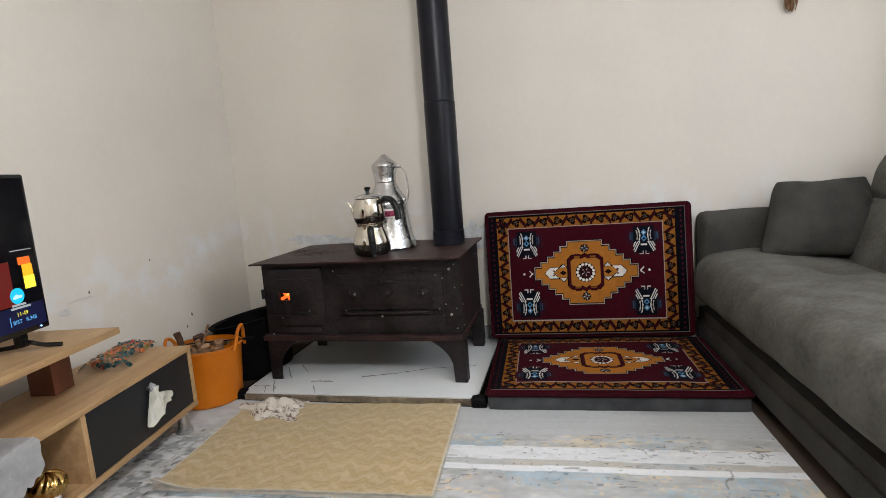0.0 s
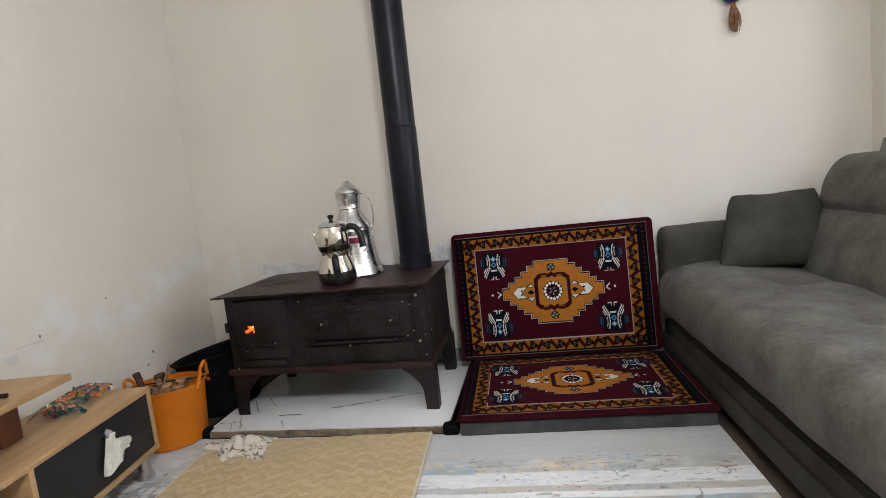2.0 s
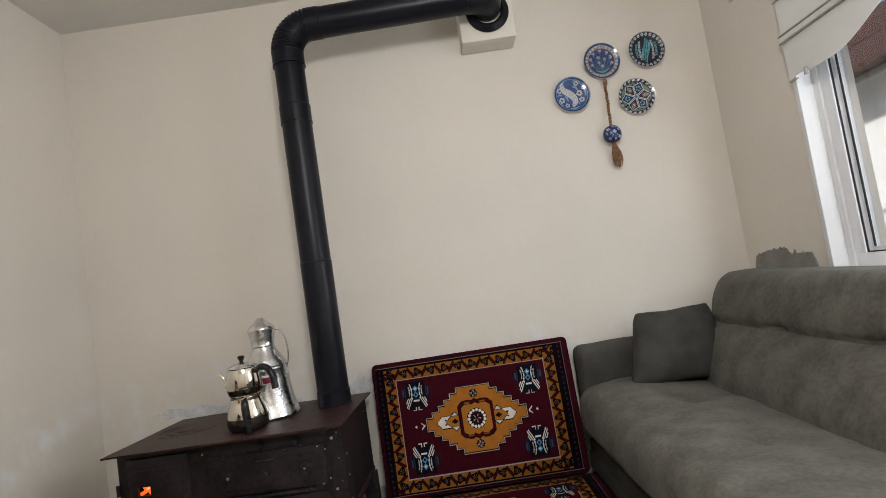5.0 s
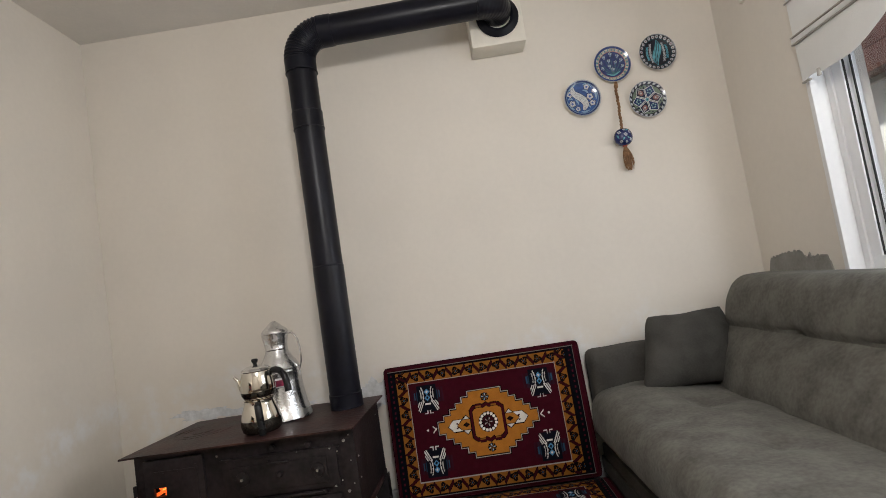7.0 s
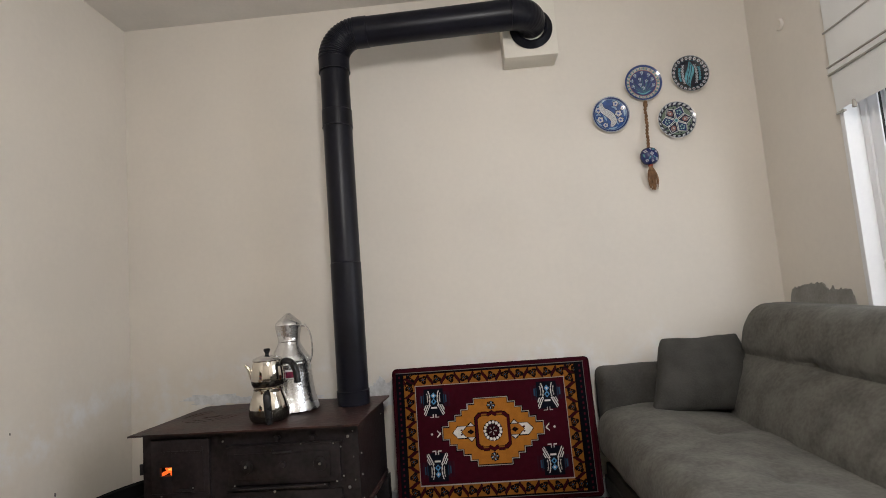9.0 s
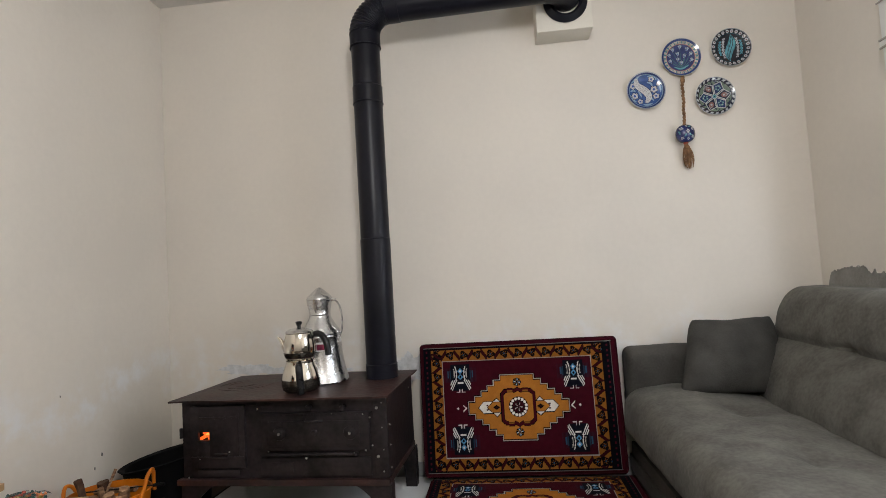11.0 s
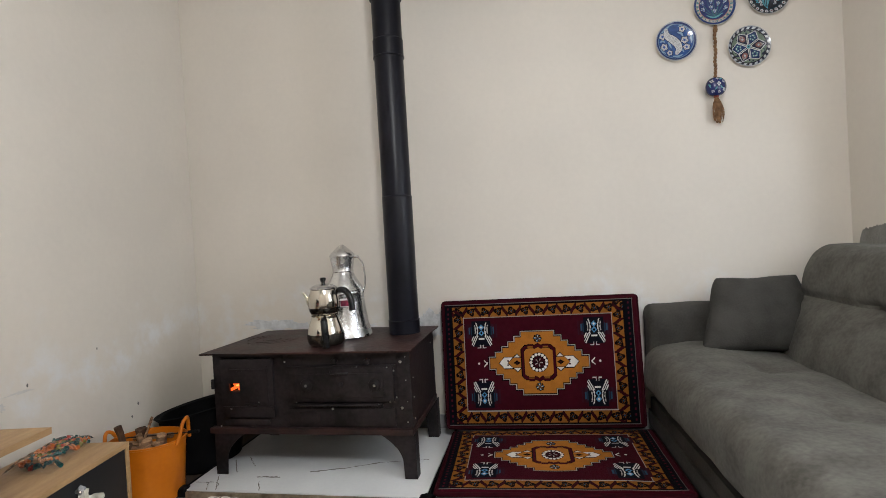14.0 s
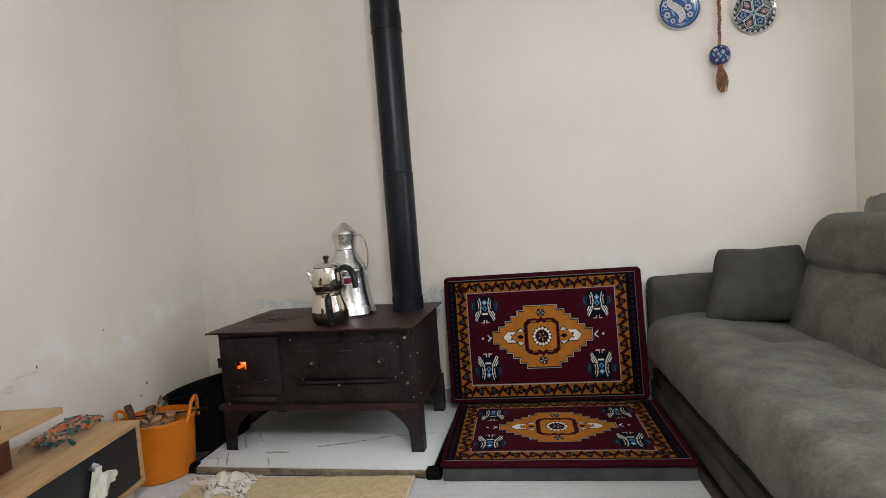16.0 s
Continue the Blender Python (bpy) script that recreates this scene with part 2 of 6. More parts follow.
box(X1, X1 + T, WY0, WY1, WZ1, ZC, bm=be)
whole("wall_east", be, plaster, "cream painted wall with the window", "wall", "structure")


# ---- window, blind and what lies outside ----
pvc = mat("white_pvc", (0.80, 0.81, 0.82), (0.76, 0.77, 0.79), 3, 0.35, bump=0.03)
gasket = mat("black_rubber", (0.03, 0.03, 0.03), None, 20, 0.6)
white_paint = mat("white_reveal_paint", (0.78, 0.78, 0.78), (0.72, 0.72, 0.73), 4, 0.7, bump=0.15)


def window_unit():
    w = thing("window_1", "white plastic window with black gaskets over the sofa", "window", (X1 + 0.15, (WY0 + WY1) / 2, WZ0), kind="structure")
    # stepped lining of the opening
    bm = box(X1 - 0.012, X1 + 0.13, WY1 - 0.022, WY1 + 0.002, WZ0, WZ1, 0.004)
    box(X1 + 0.05, X1 + 0.13, WY1 - 0.05, WY1 - 0.02, WZ0, WZ1, 0.005, bm=bm)
    part("jamb_lining", bm, white_paint, w)
    part("jamb_lining", box(X1 - 0.012, X1 + 0.13, WY0 - 0.002, WY0 + 0.022, WZ0, WZ1, 0.004), white_paint, w)
    part("window_sill", box(X1 - 0.03, X1 + 0.13, WY0 + 0.02, WY1 - 0.02, WZ0 - 0.02, WZ0 + 0.015, 0.006), white_paint, w)
    part("head_lining", box(X1 - 0.01, X1 + 0.13, WY0 + 0.02, WY1 - 0.02, WZ1 - 0.02, WZ1 + 0.002, 0.004), white_paint, w)
    xa, xb = X1 + 0.06, X1 + 0.125
    ya, yb = WY0 + 0.02, WY1 - 0.045
    za, zb = WZ0 + 0.012, WZ1 - 0.02
    f = 0.055
    bm = box(xa, xb, ya, yb, za, za + f, 0.006)
    box(xa, xb, ya, yb, zb - f, zb, 0.006, bm=bm)
    box(xa, xb, ya, ya + f, za + f - 0.004, zb - f + 0.004, 0.006, bm=bm)
    box(xa, xb, yb - f, yb, za + f - 0.004, zb - f + 0.004, 0.006, bm=bm)
    box(xa, xb, (ya + yb) / 2 - 0.04, (ya + yb) / 2 + 0.04, za + f - 0.004, zb - f + 0.004, 0.006, bm=bm)
    part("window_frame", bm, pvc, w)
    mid = (ya + yb) / 2
    for y0, y1 in ((ya + f, mid - 0.04), (mid + 0.04, yb - f)):
        z0, z1 = za + f, zb - f
        g = box(xa + 0.006, xa + 0.011, y0, y0 + 0.005, z0, z1)
        box(xa + 0.006, xa + 0.011, y1 - 0.005, y1, z0, z1, bm=g)
        box(xa + 0.006, xa + 0.011, y0, y1, z0, z0 + 0.005, bm=g)
        box(xa + 0.006, xa + 0.011, y0, y1, z1 - 0.005, z1, bm=g)
        pane = part("pane", box(xa + 0.030, xa + 0.036, y0 + 0.004, y1 - 0.004, z0 + 0.004, z1 - 0.004), glass("window_glass"), w, smooth=0)
        pane.visible_shadow = False
        part("gasket", g, gasket, pane)
        b = box(xa + 0.022, xa + 0.03, y0 + 0.005, y0 + 0.021, z0 + 0.005, z1 - 0.005)
        box(xa + 0.022, xa + 0.03, y1 - 0.021, y1 - 0.005, z0 + 0.005, z1 - 0.005, bm=b)
        box(xa + 0.022, xa + 0.03, y0 + 0.02, y1 - 0.02, z0 + 0.005, z0 + 0.021, bm=b)
        part("bead", b, pvc, pane)
        g2 = box(xa + 0.018, xa + 0.024, y1 - 0.026, y1 - 0.021, z0 + 0.02, z1 - 0.02)
        part("gasket", g2, gasket, pane)


window_unit()

blind_cloth = mat("white_blind_cloth", (0.76, 0.76, 0.75), (0.70, 0.70, 0.69), 5, 0.8, bump=0.3, bscale=300)
tape = mat("beige_tape", (0.45, 0.43, 0.38), (0.35, 0.33, 0.30), 12, 0.7)


def roller_blind():
    b = thing("roller_blind", "raised white roller blind with a scalloped hem", "blind", (X1 - 0.03, -1.35, 1.6))
    y0, y1 = -2.16, -0.570
    bm = bmesh.new()
    n, ztop = 120, 2.36
    rows = []
    for i in range(n + 1):
        y = y1 + (y0 - y1) * i / n
        d = y1 - y
        # flat end, then waves whose crests are flat tabs
        hem = 1.603 if d < 0.05 else 1.606 + 0.03 * (1 - math.cos((d - 0.05) / 0.11 * math.pi)) * (1 if d < 0.27 else 0)
        if d >= 0.12:
            hem = 1.606 + 0.11 * (1 - math.cos(2 * math.pi * max(0, (d - 0.22)) / 0.75)) / 2
        if d < 0.12:
            hem = 1.603 + 0.012 * math.sin(d / 0.12 * math.pi)
        rows.append([(y, hem + (ztop - hem) * k / 6) for k in range(7)])
    verts = [[[bm.verts.new((X1 - 0.030 + t * 0.0025 + 0.004 * nz(y, z, 0, 3), y, z)) for y, z in r] for r in rows] for t in (0, 1)]
    for t in (0, 1):
        for i in range(n):
            for k in range(6):
                bm.faces.new((verts[t][i][k], verts[t][i + 1][k], verts[t][i + 1][k + 1], verts[t][i][k + 1]))
    for i in range(n):
        bm.faces.new((verts[0][i][0], verts[0][i + 1][0], verts[1][i + 1][0], verts[1][i][0]))
    part("cloth", bm, blind_cloth, b)
    part("hem_bar", box(X1 - 0.040, X1 - 0.031, y0, y1 + 0.002, 1.765, 1.785, 0.003), blind_cloth, b)
    for z in (1.760, 1.790):
        part("seam", box(X1 - 0.042, X1 - 0.034, y0, y1 + 0.002, z - 0.003, z + 0.003, 0.001), tape, b)
    part("seam", box(X1 - 0.0385, X1 - 0.0345, y0, y1 + 0.002, 1.93, 1.936, 0.001), tape, b)
    part("roller", tube([(X1 - 0.035, y0, 2.37), (X1 - 0.035, y1, 2.37)], 0.025, 16), pvc, b)
    # the edge of the hem and a small tab
    part("hem_trim", box(X1 - 0.034, X1 - 0.022, y1 - 0.045, y1, 1.598, 1.606, 0.002), tape, b)
    part("tab", lathe([(0.0, 0), (0.008, 0.003), (0.006, 0.03), (0.0, 0.034)], 10, (X1 - 0.036, y1 - 0.105, 1.590)), tape, b)


roller_blind()

outside_white = mat("white_outer_wall", (0.80, 0.80, 0.79), (0.72, 0.72, 0.72), 2, 0.8, bump=0.2)
brown_board = mat("brown_boards", (0.085, 0.036, 0.026), (0.05, 0.022, 0.016), 3, 0.6, bump=0.3, stretch=(1, 8, 1))
earth = mat("yard_paving", (0.42, 0.40, 0.37), (0.34, 0.33, 0.30), 2, 0.9, bump=0.4)
whole("ground", box(-50, 60, -50, 50, -0.5, -0.3), earth, "pale yard paving outside the window", "ground", "structure")


def porch():
    p = thing("porch", "white house wall with brown boarded eaves outside the window", "house wall", (5.6, 1.0, -0.3))
    part("wall", box(5.6, 5.8, -6, 9.0, -0.3, 2.30), outside_white, p)
    part("eaves_trim", box(5.55, 5.60, -6, 9, 2.19, 2.24, 0.008), tape, p, "weathered beige trim")
    for i in range(26):
        y = -5.9 + i * 0.57
        o = [(5.16, 2.17), (5.60, 2.25), (5.60, 2.27), (5.16, 2.19)]
        part("soffit_board", prism(o, y, y + 0.555, "y"), brown_board, p)
    for z in (2.15, 2.332):
        part("fascia", box(5.12, 5.16, -6, 9, z, z + 0.18, 0.006), brown_board, p)
    part("rail", box(4.9, 4.94, -6, 9, 1.04, 1.07, 0.008), outside_white, p)
    for i in range(9):
        part("post", box(4.89, 4.95, -5.5 + 1.7 * i, -5.44 + 1.7 * i, -0.3, 1.04, 0.006), outside_white, p)


porch()

leaf_green = mat("dark_leaf", (0.05, 0.075, 0.035), (0.03, 0.045, 0.02), 30, 0.6)


def yard_bush():
    rnd = random.Random(4)
    b = thing("potted_bush", "dark green bush in the yard beyond the window", "bush", (4.7, 1.35, -0.3))
    part("stem", tube(curve_points([(4.7, 1.35, -0.3), (4.72, 1.36, 0.2), (4.70, 1.35, 0.7)], 5), [0.03] * 10 + [0.012], 8), brown_board, b)
    bm = bmesh.new()
    for _ in range(420):
        a, u = rnd.uniform(0, 6.28), rnd.uniform(-1, 1)
        r = 0.24 * rnd.uniform(0.5, 1.0) ** 0.5
        c = Vector((4.7 + r * math.cos(a) * math.sqrt(1 - u * u), 1.35 + r * math.sin(a) * math.sqrt(1 - u * u), 0.72 + 0.26 * u))
        d1 = Vector((rnd.uniform(-1, 1), rnd.uniform(-1, 1), rnd.uniform(-1, 1))).normalized() * 0.05
        d2 = d1.orthogonal().normalized() * 0.018
        bm.faces.new([bm.verts.new(c + q) for q in (d1, d2, -d1, -d2)])
    part("crown", bm, leaf_green, b, smooth=0)


yard_bush()

# ---- wall marks and trim ----
skirt = mat("grey_skirting", (0.36, 0.36, 0.36), (0.30, 0.30, 0.31), 5, 0.6)
bs = box(0.012, X1, -0.014, 0.0, 0, 0.085, 0.003)
whole("baseboard", bs, skirt, "grey skirting board along the back wall", "skirting", "structure")

cement = mat("grey_cement", (0.30, 0.29, 0.27), (0.20, 0.195, 0.18), 9, 0.95, bump=0.8, bscale=90)
bare = mat("bare_white_plaster", (0.74, 0.75, 0.77), (0.52, 0.53, 0.54), 22, 0.95, bump=0.6, bscale=80)
worn = mat("worn_paint", (0.66, 0.64, 0.61), (0.60, 0.58, 0.56), 20, 0.9, bump=0.5, bscale=90)
grime = mat("grey_grime", (0.20, 0.19, 0.18), None, 30, 0.9)


def ragged(n, rx, rz, seed, rough=0.35):
    """A ragged outline round the origin."""
    out = []
    for i in range(n):
        a = 2 * math.pi * i / n
        k = 1 + rough * (nz(math.cos(a) * 1.3, math.sin(a) * 1.3, seed, 1.5) + 0.6 * nz(math.cos(a) * 4, math.sin(a) * 4, seed + 3, 1.6) + 0.35 * nz(math.cos(a) * 11, math.sin(a) * 11, seed + 7, 1.7))
        out.append((rx * k * math.cos(a), rz * k * math.sin(a)))
    return out


def patch(name, plane, a, b, rx, rz, seed, material, label, depth=0.003, rough=0.4, n=70):
    o = [(a + u, b + v) for u, v in ragged(n, rx, rz, seed, rough)]
    if plane == "north":
        bm = prism(o, -depth, 0.001, "y")
    elif plane == "west":
        bm = prism(o, -0.001, depth, "x")
    else:
        bm = prism(o, X1 - depth, X1 + 0.001, "x")
    return whole(name, bm, material, label, "wall patch", "structure", smooth=20)


# a torn-edged cement repair over the sofa's back
edge = []
for i in range(91):
    s = i / 90
    y = -0.055 - 0.43 * s
    h = 0.062 * min(1, s / 0.05, (1 - s) / 0.05) + 0.028 * math.sin(s * math.pi) * (s < 0.72) - 0.028 * math.exp(-((s - 0.66) / 0.05) ** 2) + 0.012 * nz(s, 0, 0, 30) + 0.010 * nz(s, 3, 0, 70)
    edge.append((y, 0.852 + h))
whole("cement_patch", prism([(-0.055, 0.62)] + edge + [(-0.485, 0.62)], X1 - 0.006, X1 + 0.001, "x"), cement, "rough grey cement patch with a torn edge on the wall", "wall patch", "structure", smooth=20)
patch("plaster_chip", "north", 0.45, 0.578, 0.150, 0.026, 1, bare, "flaked bare white plaster above the stove", 0.004, 0.55)
patch("plaster_chip", "north", 0.92, 0.560, 0.090, 0.010, 5, bare, "flaked bare white plaster above the stove", 0.003, 0.6)
patch("plaster_chip", "north", 0.60, 0.568, 0.075, 0.014, 2, bare, "flaked bare white plaster above the stove", 0.003, 0.6)
patch("plaster_chip", "north", 1.31, 0.54, 0.085, 0.062, 3, bare, "flaked bare white plaster by the stove pipe", 0.003, 0.7)
for i, (a, b, r1, r2) in enumerate(((-1.05, 0.532, 0.045, 0.004), (-1.14, 0.50, 0.02, 0.012))):
    patch("plaster_chip", "west", a, b, r1, r2, 11 + i, worn, "chipped plaster on the side wall", 0.003, 0.9)
for i, (a, b, r) in enumerate(((-0.495, 0.316, 0.0075), (-0.538, 0.269, 0.006), (-0.71, 0.614, 0.004), (-1.03, 0.548, 0.006))):
    patch("nail_hole", "west", a, b, r * 0.5, r * 1.0, 21 + i, grime, "small dark nail hole in the wall", 0.002, 0.5, 24)
ro = lathe([(0.0, 0.012), (0.022, 0.012), (0.026, 0.006), (0.027, 0.0)], 28)
ro.transform(pose(X1, -0.262, 2.136, 0, -90, 0))
whole("wall_rosette", ro, plaster, "small round painted cover plate on the wall", "cover plate")

# ---- stove ----
iron = mat("blackened_iron", (0.0255, 0.0192, 0.0215), (0.0036, 0.0027, 0.0030), 7, 0.46, 0.0, bump=0.35, bscale=55, fine=0.42, spec=0.28)
rust = mat("rusty_top_plate", (0.066, 0.030, 0.026), (0.010, 0.0065, 0.0068), 8, 0.45, 0.1, bump=0.6, bscale=45, fine=0.45, spec=0.25)
rail_rust = mat("rust_red_rail", (0.045, 0.019, 0.017), (0.012, 0.008, 0.008), 10, 0.5, 0.1, bump=0.4, bscale=90)
bolt_steel = mat("dull_bolt_steel", (0.55, 0.53, 0.50), (0.35, 0.33, 0.31), 60, 0.4, 0.9)
ember = glow("ember", (1.0, 0.12, 0.015), 1.6)
ember2 = glow("ember_bright", (1.0, 0.30, 0.05), 2.4)
HZ = 0.034   # top of the hearth


def stove_leg(x0, x1, y, inner, parent):
    """A pressed leg: a front plate with a curved inner edge and a side flange."""
    s = 1 if inner > 0 else -1
    o = [(x0, 0.214), (x0, HZ)] if s > 0 else [(x1, 0.214), (x1, HZ)]
    base = x0 if s > 0 else x1
    o.append((base + s * 0.052, HZ))
    for k in range(13):
        t = k / 12
        o.append((base + s * (0.052 + 0.010 * t + 0.085 * max(0, t - 0.35) ** 2 / 0.42), HZ + 0.012 + 0.168 * t))
    bm = prism(o, y, y + 0.005, "y")
    sx = (x0, x0 + 0.005) if s > 0 else (x1 - 0.005, x1)
    dy = 0.05
    box(sx[0], sx[1], y + 0.005, y + dy, HZ, 0.214, bm=bm)
    return part("leg", bm, iron, parent)


def stove():
    s = thing("stove", "blackened iron wood stove with a rust-brown top plate", "stove", (0.89, -0.36, HZ))
    L, R, F, B, Z0, Z1 = 0.445, 1.318, -0.600, -0.130, 0.236, 0.548
    # body with an opening for the fire door
    hx0, hx1, hz0, hz1 = 0.50, 0.715, 0.290, 0.525
    for xa, xb, za, zb in ((L, hx0, Z0, Z1), (hx1, R, Z0, Z1), (hx0, hx1, hz1, Z1), (hx0, hx1, Z0, hz0)):
        part("front_panel", box(xa, xb, F, F + 0.006, za, zb), iron, s)
    for xa in (L, R - 0.006):
        part("side_panel", box(xa, xa + 0.006, F + 0.006, B, Z0, Z1), iron, s)
    part("back_panel", box(L + 0.006, R - 0.006, B - 0.006, B, Z0, Z1), iron, s)
    part("bottom_panel", box(L + 0.006, R - 0.006, F + 0.006, B - 0.006, Z0, Z0 + 0.006), iron, s)
    part("corner_strip", box(R - 0.052, R + 0.0025, F - 0.004, F - 0.0005, Z0, Z1 - 0.001, 0.001), iron, s)
    tp = bmesh.new()
    # slightly warped top plate
    n1, n2 = 36, 20
    def tz(x, y):
        return 0.5535 + 0.004 * nz(x, y, 0, 4) - 0.006 * max(0, (0.56 - x)) * 6 * max(0, 0.4 - abs(y + 0.6))
    top = [[tp.verts.new((0.415 + 0.922 * i / n1, -0.648 + 0.572 * j / n2, tz(0.415 + 0.922 * i / n1, -0.648 + 0.572 * j / n2) + 0.006)) for j in range(n2 + 1)] for i in range(n1 + 1)]
    low = [[tp.verts.new(v.co - Vector((0, 0, 0.007))) for v in r] for r in top]
    for i in range(n1):
        for j in range(n2):
            tp.faces.new((top[i][j], top[i + 1][j], top[i + 1][j + 1], top[i][j + 1]))
            tp.faces.new((low[i][j], low[i][j + 1], low[i + 1][j + 1], low[i + 1][j]))
    for i in range(n1):
        tp.faces.new((top[i][0], low[i][0], low[i + 1][0], top[i + 1][0]))
        tp.faces.new((top[i][n2], top[i + 1][n2], low[i + 1][n2], low[i][n2]))
    for j in range(n2):
        tp.faces.new((top[0][j], top[0][j + 1], low[0][j + 1], low[0][j]))
        tp.faces.new((top[n1][j], low[n1][j], low[n1][j + 1], top[n1][j + 1]))
    plate = part("top_plate", tp, rust, s, "rust-brown cooking plate")
    for r in (0.045, 0.085, 0.120):
        part("cooking_ring", lathe([(r - 0.004, 0.0), (r - 0.004, 0.0020), (r + 0.004, 0.0020), (r + 0.004, 0.0)], 48, (0.585, -0.33, 0.5585)), rust, plate)
    part("cooking_ring", lathe([(0, 0.004), (0.04, 0.004), (0.04, 0.0)], 32, (0.585, -0.33, 0.5575)), rust, plate)
    # fire door with its spy hole
    d0, d1 = F - 0.014, F - 0.001
    ox0, ox1, oz0, oz1 = 0.524, 0.572, 0.392, 0.424
    bm = box(hx0 - 0.012, ox0, d0, d1, hz0 - 0.01, hz1 + 0.004, 0.002)
    box(ox1, hx1 + 0.012, d0, d1, hz0 - 0.01, hz1 + 0.004, 0.002, bm=bm)
    box(ox0 - 0.001, ox1 + 0.001, d0, d1, oz1, hz1 + 0.004, 0.002, bm=bm)
    box(ox0 - 0.001, ox1 + 0.001, d0, d1, hz0 - 0.01, oz0, 0.002, bm=bm)
    door = part("fire_door", bm, iron, s)
    part("door_rim", box(hx0 + 0.03, hx1 - 0.02, d0 - 0.004, d0 - 0.0003, 0.478, 0.486, 0.0015), iron, door)
    part("door_rim", box(hx0 - 0.01, hx1 + 0.01, d0 - 0.005, d0 - 0.0003, 0.318, 0.327, 0.002), iron, door)
    part("door_rim", box(hx1 - 0.018, hx1 - 0.010, d0 - 0.004, d0 - 0.0003, 0.33, 0.50, 0.0015), iron, door)
    part("latch", tube([(0.60, d0 - 0.006, 0.338), (0.635, d0 - 0.010, 0.340), (0.66, d0 - 0.006, 0.335)], 0.005, 8), iron, door)
    part("hinge", tube([(L - 0.003, F - 0.006, 0.40), (L - 0.003, F - 0.006, 0.44)], 0.007, 10), iron, door)
    part("ash_drawer", box(0.515, 0.70, F - 0.010, F - 0.0005, 0.246, 0.272, 0.003), iron, s)
    # fire behind the spy hole
    part("firebox", box(0.50, 0.60, F + 0.02, F + 0.18, 0.36, 0.46), iron, s)
    rnd = random.Random(2)
    for i in range(7):
        x = 0.524 + 0.048 * rnd.random()
        bm = box(x - 0.012, x + 0.014, F + 0.004, F + 0.018, 0.385 + 0.005 * i, 0.397 + 0.006 * i, 0.004)
        bm.transform(Matrix.Translation((x, F, 0.4)) @ Matrix.Rotation(rnd.uniform(-0.5, 0.5), 4, "Y") @ Matrix.Translation((-x, -F, -0.4)))
        part("ember", bm, ember2 if i == 4 else ember, s, "glowing orange ember")
    # oven door: raised panel, frame lips, hinges, rosettes
    oven = part("oven_door", box(0.800, 1.250, F - 0.012, F - 0.001, 0.345, 0.488, 0.003), iron, s)
    part("panel", box(0.83, 1.21, F - 0.017, F - 0.0125, 0.365, 0.462, 0.003), iron, oven)
    part("door_lip", box(0.795, 1.262, F - 0.017, F - 0.001, 0.487, 0.494, 0.002), iron, oven)
    part("door_lip", box(0.82, 1.20, F - 0.020, F - 0.001, 0.326, 0.337, 0.002), iron, oven)
    part("lower_panel", box(0.79, 1.25, F - 0.008, F - 0.0005, 0.246, 0.318, 0.002), iron, s)
    part("lower_panel", box(0.84, 0.93, F - 0.013, F - 0.0085, 0.262, 0.300, 0.002), iron, s)
    for x in (0.879, 1.173):
        ro = lathe([(0, 0.008), (0.010, 0.008), (0.014, 0.005), (0.026, 0.004), (0.028, 0.0)], 20)
        ro.transform(pose(x, F - 0.0165, 0.415, 90, 0, 0))
        knob = part("rosette", ro, iron, oven)
        hd = lathe([(0, 0.006), (0.004, 0.005), (0.006, 0.0)], 12)
        hd.transform(pose(x, F - 0.0245, 0.415, 90, 0, 0))
        part("screw", hd, bolt_steel, knob)
    for x, z in ((1.006, 0.515), (1.146, 0.511), (1.031, 0.421)):
        kn = lathe([(0, 0.026), (0.010, 0.024), (0.013, 0.016), (0.008, 0.008), (0.008, 0.0)], 16)
        kn.transform(pose(x, F - (0.0005 if z > 0.5 else 0.016), z, 90, 0, 0))
        part("knob", kn, iron, s)
    part("handle", tube(curve_points([(0.985, F - 0.014, 0.470), (1.0, F - 0.03, 0.466), (1.04, F - 0.03, 0.466), (1.06, F - 0.014, 0.462)], 5), 0.005, 8), iron, oven)
    part("bar", tube([(0.85, F - 0.024, 0.334), (1.185, F - 0.024, 0.337)], 0.0045, 8), iron, oven)
    bolts = [(0.787, 0.514, 5), (1.281, 0.506, 7), (1.279, 0.319, 7), (0.988, 0.318, 6), (0.857, 0.329, 4), (1.186, 0.336, 4), (1.234, 0.347, 5), (1.255, 0.472, 4), (1.262, 0.365, 4), (1.227, 0.486, 4), (1.10, 0.490, 3), (0.83, 0.345, 3), (0.472, 0.240, 4), (1.300, 0.262, 4), (1.302, 0.525, 3), (1.303, 0.345, 3), (1.300, 0.43, 3), (0.66, 0.345, 4), (0.53, 0.318, 4)]
    for x, z, r in bolts:
        hd = lathe([(0, 0.0035), (r * 0.0006, 0.003), (r * 0.0009, 0.0)], 10)
        hd.transform(pose(x, F - (0.006 if x > 1.265 or x < 0.5 else 0.016), z, 90, 0, 0))
        part("bolt", hd, bolt_steel, s)
    for y, z in ((-0.56, 0.43), (-0.56, 0.35), (-0.56, 0.262), (-0.2, 0.50)):
        hd = lathe([(0, 0.003), (0.0025, 0.003), (0.0035, 0.0)], 10)
        hd.transform(pose(R, y, z, 0, 90, 0))
        part("bolt", hd, bolt_steel, s)
    part("rail", box(L - 0.018, R + 0.006, F - 0.022, F + 0.010, 0.212, 0.236, 0.003), rail_rust, s, "rust-red lower rail")
